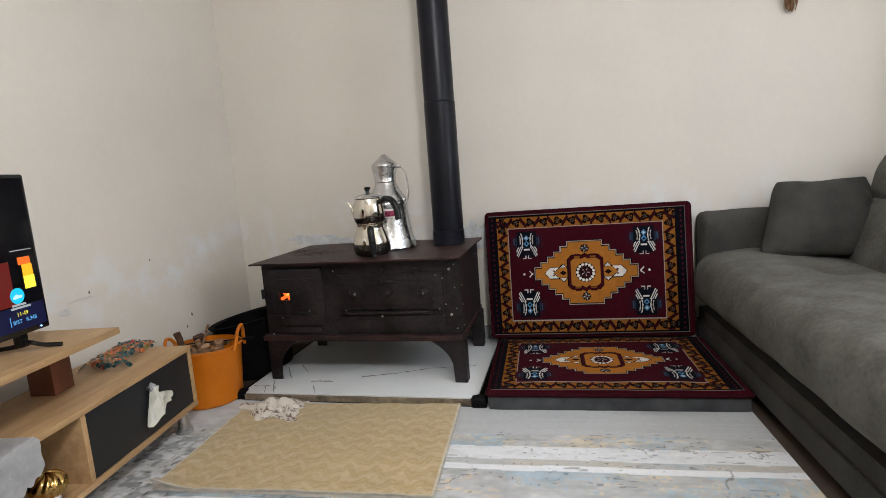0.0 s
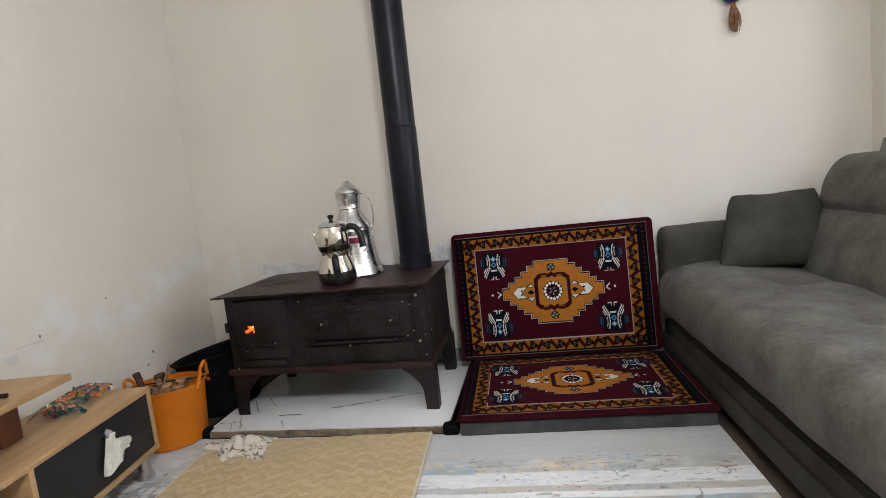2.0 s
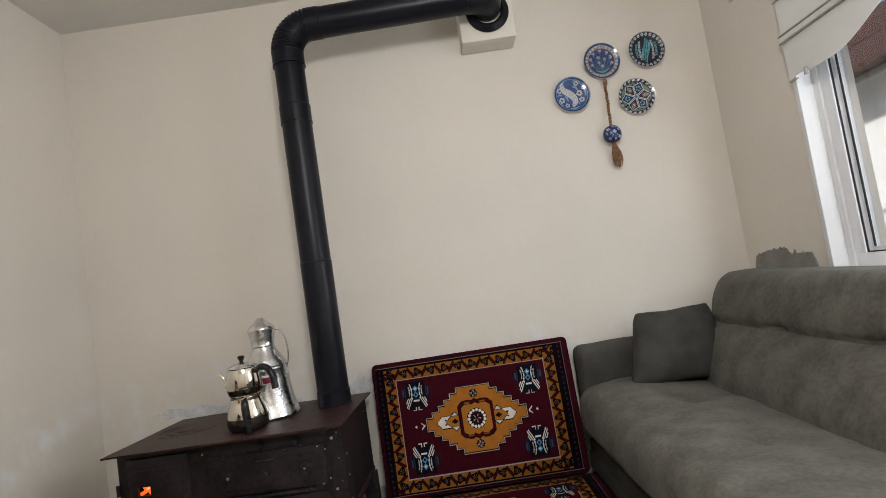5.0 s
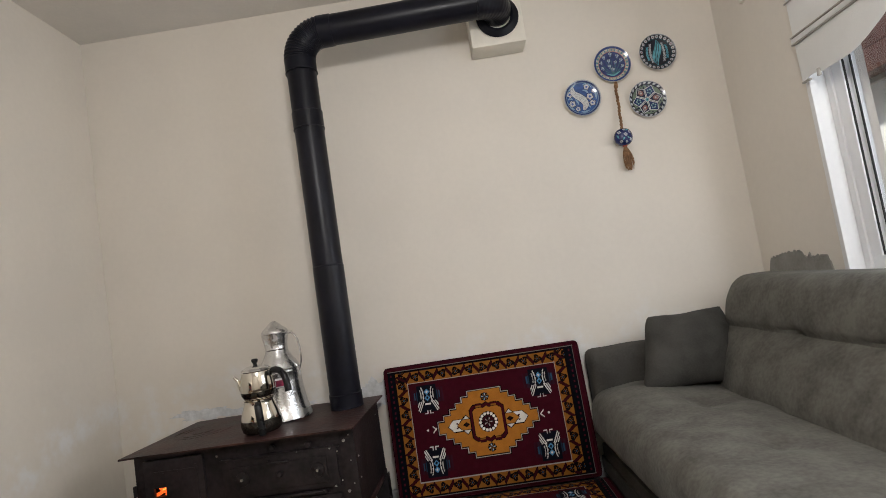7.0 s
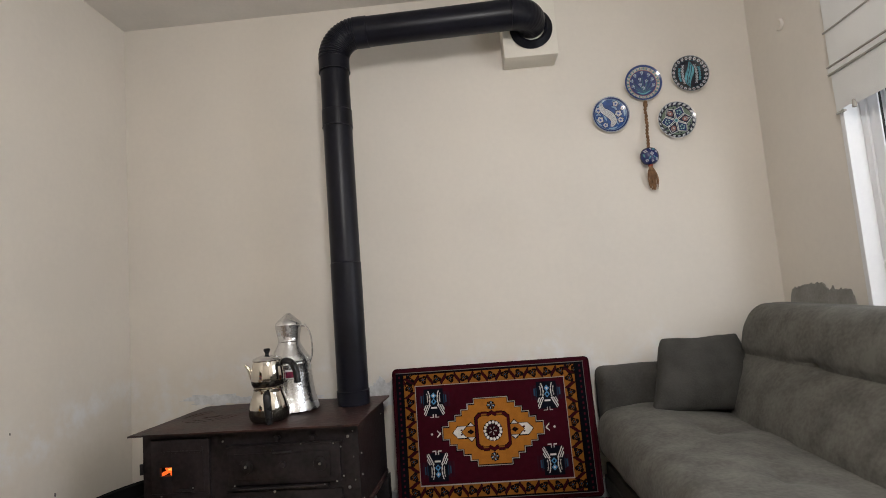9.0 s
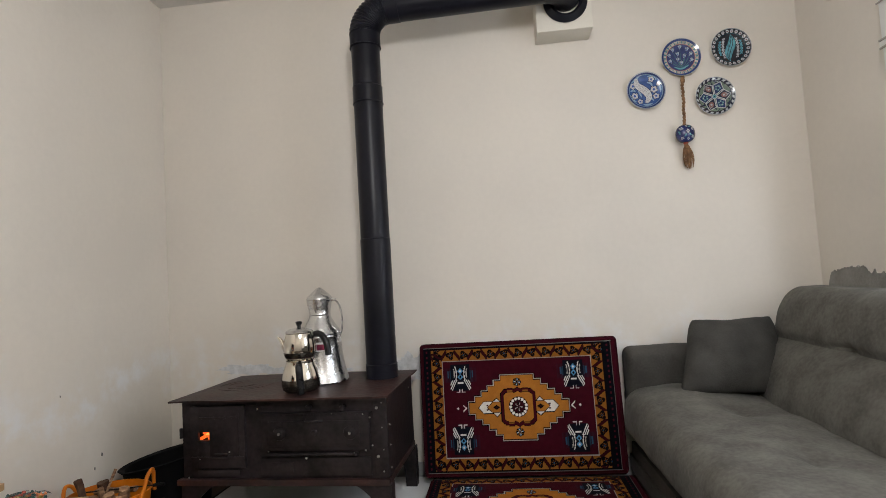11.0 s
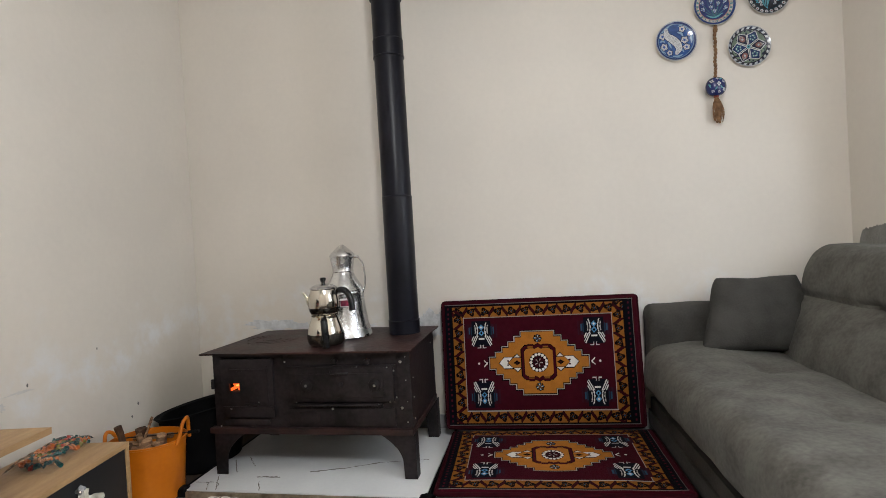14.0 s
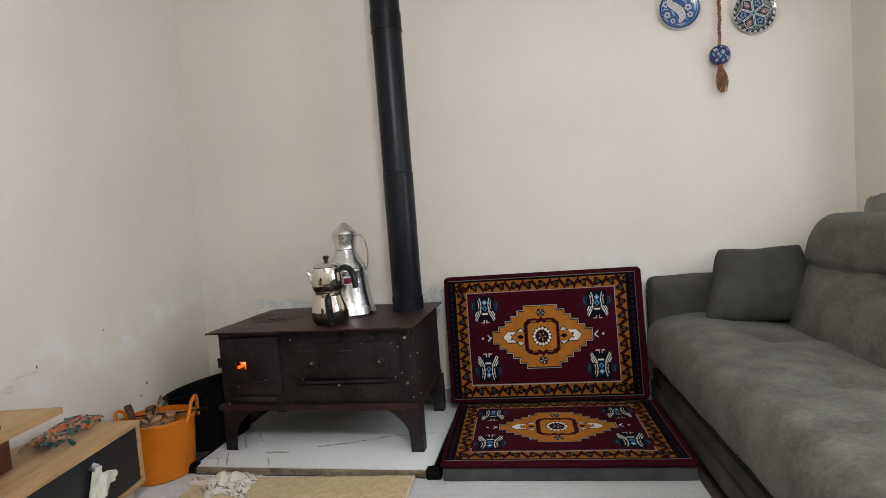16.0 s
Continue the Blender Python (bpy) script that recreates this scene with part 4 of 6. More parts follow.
    put(far & (np.abs(np.abs(mx) - 0.047) < 0.002) & (np.abs(my - 0.012) < 0.018), BLUE * 0.3)
    for lift in (0.0, 0.010):
        bow = np.abs(np.abs(mx) - (0.017 + lift + 7.0 * (my - 0.014) ** 2))
        put(far & (bow < 0.0019) & (my > -0.012 + lift) & (my < 0.046 - lift), CREAM * (1 - lift * 35))
    for off in (0.0, 0.013, 0.026):
        put(far & (np.abs(np.abs(mx) - (0.020 - off * 0.1 + (-0.016 - my) * 0.55 + off * 0.8)) < 0.0022) & (my < -0.010) & (my > -0.052) & (np.abs(mx) < 0.046), CREAM)
    put(far & (np.abs(my + 0.022) < 0.003) & (np.abs(mx) < 0.013), CREAM)
    dmn = np.abs(mx) + np.abs(my - 0.026)
    put(far & (dmn < 0.0125), BLUE * 2.2)
    put(far & (dmn < 0.0055), CREAM)
    dmn = np.abs(mx) + np.abs(my - 0.002)
    put(far & (dmn < 0.0125), BLUE * 2.2)
    put(far & (dmn < 0.0065), NAVY)
    put((np.abs(my + 0.060) < 0.0016) & (np.abs(mx) < 0.020) & (np.abs(mx) > 0.006), CREAM * 0.9)
    put((np.abs(np.abs(mx) - 0.006) < 0.0014) & (np.abs(my + 0.055) < 0.007), CREAM * 0.9)
    fade = 0.92 + 0.16 * vnoise(x * 60, y * 60, 3)[..., None]
    return col * fade


woven = painted("woven_kilim", 0.95, 0.5, 420, sheen=0.0)


def dyed_grid(name, w, h, step, height, dye, material, parent, label="", skirt=0.0):
    """A cloth sheet on a fine grid in its thing's own x and y, with its pattern as colour."""
    nx, ny = int(w / step), int(h / step)
    gx, gy = np.meshgrid(np.linspace(0, w, nx + 1), np.linspace(0, h, ny + 1), indexing="ij")
    gz = height(gx, gy)
    verts = np.stack([gx, gy, gz], -1).reshape(-1, 3)
    idx = np.arange((nx + 1) * (ny + 1)).reshape(nx + 1, ny + 1)
    faces = np.stack([idx[:-1, :-1], idx[1:, :-1], idx[1:, 1:], idx[:-1, 1:]], -1).reshape(-1, 4)
    me = bpy.data.meshes.new(name)
    me.from_pydata(verts.tolist(), [], faces.tolist())
    cols = np.concatenate([np.clip(dye(gx, gy), 0, 1), np.ones((*gx.shape, 1))], -1).reshape(-1, 4)
    att = me.color_attributes.new("dye", "FLOAT_COLOR", "POINT")
    att.data.foreach_set("color", cols.ravel().astype(np.float32))
    me.polygons.foreach_set("use_smooth", np.ones(len(me.polygons), dtype=bool))
    me.materials.append(material)
    ob = new(name, me)
    if parent:
        ob.parent = parent
        HOME[ob] = HOME[parent]
    return tagged(ob, label)


def floor_cushion(label, at, turn, w, h, t, side, seed, taper=0.0):
    c = thing("floor_cushion", label, "cushion", at, turn, "patterned floor cushions")

    def height(x, y):
        d = np.minimum(np.minimum(x, w - x), np.minimum(y, h - y))
        r = 0.016
        k = np.clip(1 - d / r, 0, 1)
        return t - r * (1 - np.sqrt(1 - k * k)) + 0.004 * (vnoise(x * 9, y * 9, seed) - 0.5) + 0.006 * np.clip(d / 0.15, 0, 1) - 0.001

    dyed_grid("cover", w, h, 0.0025, height, lambda x, y: kilim(x, y, w, h), woven, c, "woven wine-red and ochre medallion cover")
    core = pad(0.001, w - 0.001, 0.001, h - 0.001, 0.0, t - 0.014, 0.010, 0.03, lambda p, n: n * 0.003 * nz(p.x, p.y, p.z, 9))
    part("filling", core, side, c, local=True)
    edge_bm = bmesh.new()
    pts, rc = [], 0.014
    for i, (qx, qy) in enumerate(((w - rc, rc), (w - rc, h - rc), (rc, h - rc), (rc, rc))):
        for k in range(7):
            a = radians(-90 + 90 * i + 15 * k)
            pts.append(Vector((qx + rc * math.cos(a), qy + rc * math.sin(a), t - 0.016)))
    pts.append(pts[0].copy())
    tube(pts, 0.0085, 10, bm=edge_bm)
    part("piping", edge_bm, mat("wine_red_cloth", (0.036, 0.0035, 0.0075), (0.022, 0.0025, 0.005), 30, 0.9, bump=0.3, bscale=300, spec=0.08), c, local=True)
    # the leaning cushion bulges less towards its foot
    for child in c.children:
        for v in child.data.vertices:
            v.co.x = w / 2 + (v.co.x - w / 2) * (1 - taper * (1 - v.co.y / h))


grey_side = mat("grey_cushion_cloth", (0.085, 0.087, 0.092), (0.050, 0.052, 0.056), 14, 0.9, bump=0.4, bscale=350, spec=0.08)
red_side = mat("wine_red_cloth", (0.036, 0.0035, 0.0075), (0.022, 0.0025, 0.005), 30, 0.9, bump=0.3, bscale=300, spec=0.08)
floor_cushion("wine-red patterned floor cushion with grey sides lying flat", (1.415, -0.815, 0.001), (0, 0, 0), 0.900, 0.600, 0.080, grey_side, 5)
floor_cushion("wine-red patterned cushion leaning upright against the wall", (1.375, -0.137, 0.072), (78.3, 0, 0), 0.930, 0.596, 0.080, red_side, 8, 0.025)

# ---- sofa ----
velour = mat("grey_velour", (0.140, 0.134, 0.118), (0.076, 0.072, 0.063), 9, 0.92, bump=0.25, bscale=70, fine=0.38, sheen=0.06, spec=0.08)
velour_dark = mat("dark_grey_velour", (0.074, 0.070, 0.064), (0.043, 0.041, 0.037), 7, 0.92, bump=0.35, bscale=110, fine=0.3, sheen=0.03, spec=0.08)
SY0, SY1 = -2.28, -0.03


def sofa():
    s = thing("sofa", "grey velour sofa with a tufted back and padded seat", "sofa", (2.8, -1.15, 0.0))
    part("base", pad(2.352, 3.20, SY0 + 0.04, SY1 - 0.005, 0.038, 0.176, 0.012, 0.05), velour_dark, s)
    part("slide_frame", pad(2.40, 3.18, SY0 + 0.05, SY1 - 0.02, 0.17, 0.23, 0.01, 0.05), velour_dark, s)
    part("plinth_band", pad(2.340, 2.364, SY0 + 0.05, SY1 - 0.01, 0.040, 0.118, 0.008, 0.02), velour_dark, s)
    for x in (2.45, 3.12):
        for y in (SY0 + 0.12, SY1 - 0.12):
            part("foot", box(x - 0.03, x + 0.03, y - 0.03, y + 0.03, 0.0, 0.046, 0.004), bakelite, s)
    tufts = ((2.655, -0.555), (2.62, -1.09), (2.655, -1.62))

    def seat_puff(p, n):
        d = Vector((0, 0, 0))
        if p.z > 0.36:
            d.z += 0.022 * math.sin(max(0, min(1, (p.x - 2.32) / 0.62)) * math.pi) ** 0.7
            for tx, ty in tufts:
                r2 = ((p.x - tx) / 0.075) ** 2 + ((p.y - ty) / 0.10) ** 2
                an = math.atan2(p.y - ty, p.x - tx)
                d.z -= 0.024 * math.exp(-r2) + 0.010 * math.exp(-r2 * 9) + 0.005 * math.cos(5 * an + ty * 7) * r2 * math.exp(-r2 * 0.9)
            d.z -= 0.030 * max(0.0, min(1.0, (p.x - 2.56) / 0.34))
            d.z += 0.008 * nz(p.x, p.y, 0, 5) + 0.0035 * nz(p.x, p.y, 3, 14)
            d.z += 0.016 * math.exp(-((p.y + 0.30) / 0.20) ** 2 - ((p.x - 2.50) / 0.16) ** 2)
        if p.x < 2.36:
            d.x += 0.006 * nz(0, p.y, p.z, 7) - 0.012 * math.sin((p.z - 0.2) / 0.22 * math.pi)
        return d

    part("seat", pad(2.318, 2.99, SY0 + 0.02, -0.105, 0.214, 0.428, 0.062, 0.014, seat_puff), velour, s, "broad padded seat")

    def back_puff(p, n):
        # lean the cushion back and dent it along the tufted seam
        d = Vector((0, 0, 0))
        d.x += 0.17 * (p.z - 0.40) / 0.46
        d.z -= 0.018 * (-0.2 - p.y) * (p.z - 0.36) / 0.5
        if p.x < 2.95:
            seam = math.exp(-((p.z - 0.655 - 0.006 * nz(0, p.y, 1, 9)) / 0.016) ** 2)
            d.x += 0.019 * seam
            for ty in (-0.66, -1.12, -1.62):
                d.x += 0.026 * math.exp(-((p.z - 0.655) / 0.032) ** 2 - ((p.y - ty) / 0.045) ** 2) + 0.004 * math.exp(-((p.y - ty) / 0.02) ** 2) * math.exp(-((p.z - 0.70) / 0.06) ** 2)
            d.x -= 0.018 * math.sin(max(0, min(1, (p.z - 0.42) / 0.24)) * math.pi) + 0.012 * math.sin(max(0, min(1, (p.z - 0.66) / 0.20)) * math.pi)
            d.x += 0.007 * nz(0, p.y, p.z, 6) + 0.003 * nz(0, p.y, p.z, 16)
            # the foot of the cushion swells out over the seat
            d.x -= (0.045 + 0.022 * max(0, min(1, (-0.55 - p.y) / 0.6))) * max(0, min(1, (-0.15 - p.y) / 0.25)) * max(0, min(1, (0.66 - p.z) / 0.2))
        return d

    part("backrest", pad(2.875, 3.06, SY0 + 0.02, -0.150, 0.36, 0.870, 0.052, 0.0125, back_puff), velour, s, "tufted backrest")
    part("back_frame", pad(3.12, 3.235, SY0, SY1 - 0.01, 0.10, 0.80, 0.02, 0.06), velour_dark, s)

    def arm_puff(p, n):
        return Vector((0, 0.004 * nz(p.x, 0, p.z, 6), (0.004 * nz(p.x, p.y, 0, 7) + 0.012 * (p.x - 2.4)) if p.z > 0.5 else 0))

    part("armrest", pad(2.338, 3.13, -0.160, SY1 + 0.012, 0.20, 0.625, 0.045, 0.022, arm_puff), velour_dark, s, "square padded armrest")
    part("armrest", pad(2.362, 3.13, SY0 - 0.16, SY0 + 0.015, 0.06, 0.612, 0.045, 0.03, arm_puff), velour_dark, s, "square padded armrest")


sofa()


def scatter_pillow():
    w = 0.375

    def puff(p, n):
        u, v = p.x / w * 2 - 1, p.y / (w * 0.9) * 2 - 1
        k = max(0.0, (1 - u * u)) ** 0.5 * max(0.0, (1 - v * v)) ** 0.5
        z = (0.075 * k + 0.010) * (1 if p.z > 0.05 else -1)
        pinch = (1 - 0.030 * (1 - abs(v)) * abs(u)) * (1 - 0.05 * (u * v) ** 6) + 0.012 * nz(p.y, 2, 0, 12) * abs(u)
        cr = 0.012 * nz(p.x, p.y, 0, 11) + 0.007 * nz(p.x, p.y, 4, 24) + 0.005 * math.sin((p.x * 0.6 + p.y) * 38) * max(0, -v) * k
        return Vector((w / 2 * u * pinch * (0.96 + 0.14 * (1 - v)) + w / 2 + 0.033 * (v - 1), w * 0.45 * v * (1 - 0.05 * (1 - abs(u)) * abs(v)) + w * 0.45, z + cr)) - p

    t = thing("scatter_pillow", "dark grey velour pillow leaning on the sofa arm", "pillow", (2.626, -0.30, 0.432), (64, 0, 2))
    part("cushion", pad(0, w, 0, w * 0.90, 0.0, 0.1, 0.004, 0.016, puff), mat("charcoal_velour", (0.066, 0.063, 0.058), (0.042, 0.041, 0.037), 9, 0.93, bump=0.4, bscale=140, sheen=0.03, spec=0.08), t, local=True)


scatter_pillow()

# ---- floor carpet and small rug ----
def carpet_dye(x, y):
    """Faded stripes running across the room, with blotches and worn dark dashes."""
    yy = y - 2.30          # world y
    xx = x + 0.02
    col = np.tile(np.array((0.52, 0.53, 0.54)), (*x.shape, 1))
    streak = vnoise(xx * 3, yy * 110, 1)
    fine = vnoise(xx * 90, yy * 140, 2)
    blot = vnoise(xx * 7, yy * 16, 4)
    blot2 = vnoise(xx * 22, yy * 40, 6)
    wob = 0.006 * (vnoise(xx * 9, yy * 3, 8) - 0.5)
    beige, blue, white, grey = [np.array(c) for c in ((0.68, 0.57, 0.41), (0.37, 0.49, 0.58), (0.80, 0.81, 0.83), (0.52, 0.525, 0.53))]
    yw = yy + wob

    def band(a, b, c, amount=1.0):
        m = ((yw < a) & (yw > b))[..., None] * amount
        col[:] = col * (1 - m) + c * m

    grit = vnoise(xx * 55, yy * 75, 21) - 0.5
    grit2 = vnoise(xx * 120, yy * 160, 22) - 0.5
    scrape = vnoise(xx * 14, yy * 60, 23) - 0.5

    def worn(a, b, key, key2):
        """Faded dye that is rubbed off in flecks, so that its patches have ragged edges."""
        ka = np.clip((key + 0.45 * grit + 0.30 * grit2 + 0.35 * scrape - 0.56) / 0.16, 0, 1)[..., None] * 0.75
        kb = np.clip((key2 + 0.45 * grit - 0.30 * grit2 + 0.35 * scrape - 0.58) / 0.16, 0, 1)[..., None] * 0.70
        c = grey * (1 - ka) + a * ka
        c = c * (1 - kb) + b * kb
        return c * (0.86 + 0.28 * blot2 + 0.16 * grit)[..., None]

    mixed = worn(blue, beige, blot, 1 - vnoise(xx * 5 + 2, yy * 9, 24) * 0.9)
    for top in (-0.995, -1.62, -2.0):
        band(top, top - 0.075, mixed)
        band(top - 0.075, top - 0.150, white * (0.96 + 0.22 * np.minimum(grit + 0.1, 0.1) + 0.14 * np.minimum(scrape + 0.15, 0.1))[..., None])
        band(top - 0.150, top - 0.182, grey * 0.5 + mixed * 0.5)
        band(top - 0.182, top - 0.212, white * 1.02)
        mixed2 = worn(beige, blue, vnoise(xx * 4.3 + 3, yy * 7, 9), vnoise(xx * 5 + 9, yy * 9, 10))
        band(top - 0.212, top - 0.40, mixed2)
        band(top - 0.40, top - 0.47, white)
    # worn dark dashes and specks
    dash = (vnoise(xx * 34, yy * 190, 12) + 0.2 * grit > 0.84) & (vnoise(xx * 6, yy * 20, 13) > 0.5) & (yy < -0.98)
    col[dash] *= 0.58
    speck = (vnoise(xx * 95, yy * 95, 14) > 0.93) & (vnoise(xx * 8, yy * 10, 15) > 0.55) & (yy < -0.98)
    col[speck] *= 0.5
    crack = (np.abs(vnoise(xx * 9, yy * 11, 16) - 0.5) < 0.004) & (vnoise(xx * 5, yy * 6, 17) > 0.55) & (yy < -1.05)
    col[crack] *= 0.5
    pale = np.clip((0.55 - xx) / 0.15, 0, 1)[..., None] * 0.65
    col = col * (1 - pale) + np.array((0.60, 0.61, 0.62)) * (0.8 + 0.4 * blot2[..., None]) * pale
    # scuffed grime and flecks along the cabinet, with its spotted shadow dyed in
    side = np.clip((0.66 - xx) / 0.2, 0, 1) * np.clip((-0.95 - yy) / 0.15, 0, 1)
    grime_shade = np.clip((0.7 * vnoise(xx * 24, yy * 11, 25) + 0.5 * vnoise(xx * 60, yy * 40, 27) + 0.5 * grit + 0.6 * scrape - 0.58) / 0.22, 0, 1) * side
    col = col * (1 - 0.48 * grime_shade[..., None])
    fleck = (vnoise(xx * 70, yy * 70, 26) > 0.83) & (side > 0.3)
    col[fleck] *= 0.45
    return col * (0.90 + 0.10 * streak + 0.10 * fine)[..., None]


flat_weave = painted("printed_carpet", 0.8, 0.35, 500, sheen=0.05)
carpet = thing("carpet", "pale grey carpet with faded white, blue and beige stripes", "carpet", (0.02, -2.30, 0.0005), kind="")
dyed_grid("woven_face", 2.294, 1.60, 0.0044, lambda x, y: 0.0045 + 0.0012 * vnoise(x * 5, y * 5, 20), carpet_dye, flat_weave, carpet)
part("backing", box(0.001, 2.293, 0.001, 1.599, 0.0, 0.003), grime, carpet, local=True)


def tan_dye(x, y):
    light, deep = np.array((0.575, 0.455, 0.275)), np.array((0.468, 0.345, 0.178))
    zig = np.abs(((x + 0.010 * np.sin(y * 34)) / 0.088) % 1 - 0.5) * 2
    ph = y / 0.060 + 0.62 * zig + 0.10 * np.sin(x * 150 + y * 40) + 0.45 * (vnoise(x * 6, y * 6, 30) - 0.5)
    f = ph % 1
    k = np.clip((0.30 - np.abs(f - 0.5)) * 8, 0, 1) * (0.55 + 0.45 * vnoise(x * 22, y * 22, 36))
    k = np.maximum(k, 0.4 * ((f > 0.90) | (f < 0.05)))
    pale = np.clip((y - 0.30) / 0.35, 0, 1)
    col = deep + (light - deep) * (k * (0.9 - 0.35 * pale))[..., None]
    col = col * (1 - 0.25 * pale[..., None]) + 0.25 * pale[..., None] * np.array((0.58, 0.48, 0.33))
    edge = np.minimum(np.minimum(x, 0.868 - x), y)
    col = np.where((edge < 0.004 + 0.004 * vnoise(x * 30, y * 30, 35))[..., None], np.array((0.60, 0.55, 0.45)), col)
    return col * (0.86 + 0.22 * vnoise(x * 150, y * 150, 31) + 0.08 * vnoise(x * 14, y * 14, 32))[..., None]


plush = painted("tan_plush", 0.95, 0.6, 320, sheen=0.2)
rug = thing("small_rug", "tan plush rug with a wavy pattern and frayed edge", "rug", (0.450, -1.378, 0.0055), (0, 0, 1.0))


def rug_height(x, y):
    lift = 0.030 * np.clip(1 - np.hypot(x * 1.1, y * 3.2) / 0.16, 0, 1) ** 1.4
    return 0.009 + 0.0035 * vnoise(x * 9, y * 9, 33) + lift + 0.004 * vnoise(x * 40, y * 40, 34)


dyed_grid("plush_face", 0.868, 0.572, 0.0042, rug_height, tan_dye, plush, rug)
fr = bmesh.new()
rnd = random.Random(7)
for i in range(170):
    x = 0.868 * i / 170
    z = float(rug_height(np.array([x]), np.array([0.0]))[0])
    tube([(x, 0.004, z - 0.002), (x + rnd.uniform(-0.004, 0.004), -0.006, z - 0.003), (x + rnd.uniform(-0.006, 0.006), -0.007 - rnd.uniform(0, 0.005), max(0.001, z - 0.009))], 0.0014, 4, bm=fr)
for i in range(110):
    y = 0.572 * i / 110
    for x, s in ((0.0, -1), (0.868, 1)):
        z = float(rug_height(np.array([x]), np.array([y]))[0])
        tube([(x - s * 0.003, y, z - 0.002), (x + s * 0.004, y + rnd.uniform(-0.004, 0.004), max(0.001, z - 0.007))], 0.0014, 4, bm=fr)
tagged(part("frayed_edge", fr, mat("cream_thread", (0.58, 0.54, 0.48), (0.45, 0.41, 0.35), 40, 0.95), rug, local=True), kind="stuff")
part("backing", box(0.004, 0.864, 0.002, 0.570, 0.0, 0.006), MATS["cream_thread"], rug, local=True)


def crumpled_rag():
    r = thing("crumpled_rag", "crumpled beige printed rag at the rug's corner", "rag", (0.60, -0.855, 0.014))

    def dye(x, y):
        col = np.tile(np.array((0.66, 0.60, 0.53)), (*x.shape, 1))
        vine = np.abs(vnoise(x * 34, y * 34, 41) - 0.5) < 0.030
        dots = (vnoise(x * 170, y * 170, 47) > 0.66) & (vnoise(x * 30, y * 30, 42) > 0.42)
        col[vine & (vnoise(x * 60, y * 60, 48) > 0.4)] = (0.45, 0.37, 0.31)
        col[dots] = (0.20, 0.14, 0.11)
        return col

    def height(x, y):
        u, v = (x - 0.10) / 0.10, (y - 0.10) / 0.10
        dome = np.clip(1.05 - np.hypot(u, v), 0, 1)
        ridge = np.abs(vnoise(x * 26 + 3, y * 18, 43) - 0.5) * 2
        return 0.003 + 0.058 * dome ** 0.6 * (0.25 + 0.8 * ridge + 0.5 * np.abs(vnoise(x * 48, y * 48, 46) - 0.5)) * (0.6 + 0.6 * vnoise(x * 9, y * 9, 44))

    ob = dyed_grid("cloth", 0.20, 0.20, 0.004, height, dye, painted("printed_rag", 0.95, 0.4, 300), r)
    me = ob.data
    for v in me.vertices:
        d = Vector((v.co.x - 0.10, v.co.y - 0.10))
        a = math.atan2(d.y, d.x)
        k = (0.62 if abs(v.co.x - 0.1) < 2 else 1) * (1.0 + 0.35 * nz(math.cos(a), math.sin(a), 0, 1.7))
        v.co.x, v.co.y = d.x * k * 1.75 + 0.018 * nz(v.co.x, v.co.y, 2, 14), d.y * k * 1.35 + 0.018 * nz(v.co.x, v.co.y, 5, 14)
    ob2 = dyed_grid("cloth_tail", 0.10, 0.06, 0.004, lambda x, y: 0.004 + 0.026 * vnoise(x * 30, y * 40, 45) * np.clip(1 - np.abs(y - 0.03) / 0.03, 0, 1) ** 0.5, dye, MATS["printed_rag"], r)
    for v in ob2.data.vertices:
        v.co.x, v.co.y = v.co.x - 0.175, v.co.y - 0.01 + 0.3 * (0.05 - v.co.x) * 0.4


crumpled_rag()

# ---- low television cabinet ----
oak = mat("light_oak_laminate", (0.53, 0.350, 0.185), (0.37, 0.225, 0.105), 5, 0.5, bump=0.08, bscale=60, stretch=(9, 1, 9), fine=0.4)
anthracite = mat("anthracite_front", (0.020, 0.021, 0.023), (0.016, 0.017, 0.019), 8, 0.45)
walnut = mat("walnut_block", (0.17, 0.060, 0.030), (0.11, 0.038, 0.02), 6, 0.45, bump=0.1, stretch=(5, 5, 1))
satin = mat("satin_chrome", (0.60, 0.60, 0.61), (0.5, 0.5, 0.51), 20, 0.28, 1.0)
CX0, CX1, CY0, CY1, CZ0, CZ1 = 0.018, 0.318, -2.36, -0.928, 0.083, 0.317
# the cabinet stands askew to the wall, with all that is on it
ASKEW = Matrix.Translation((0.3217, -0.954, 0)) @ Matrix.Rotation(radians(6.0), 4, "Z") @ Matrix.Translation((-CX1, -CY1, 0))


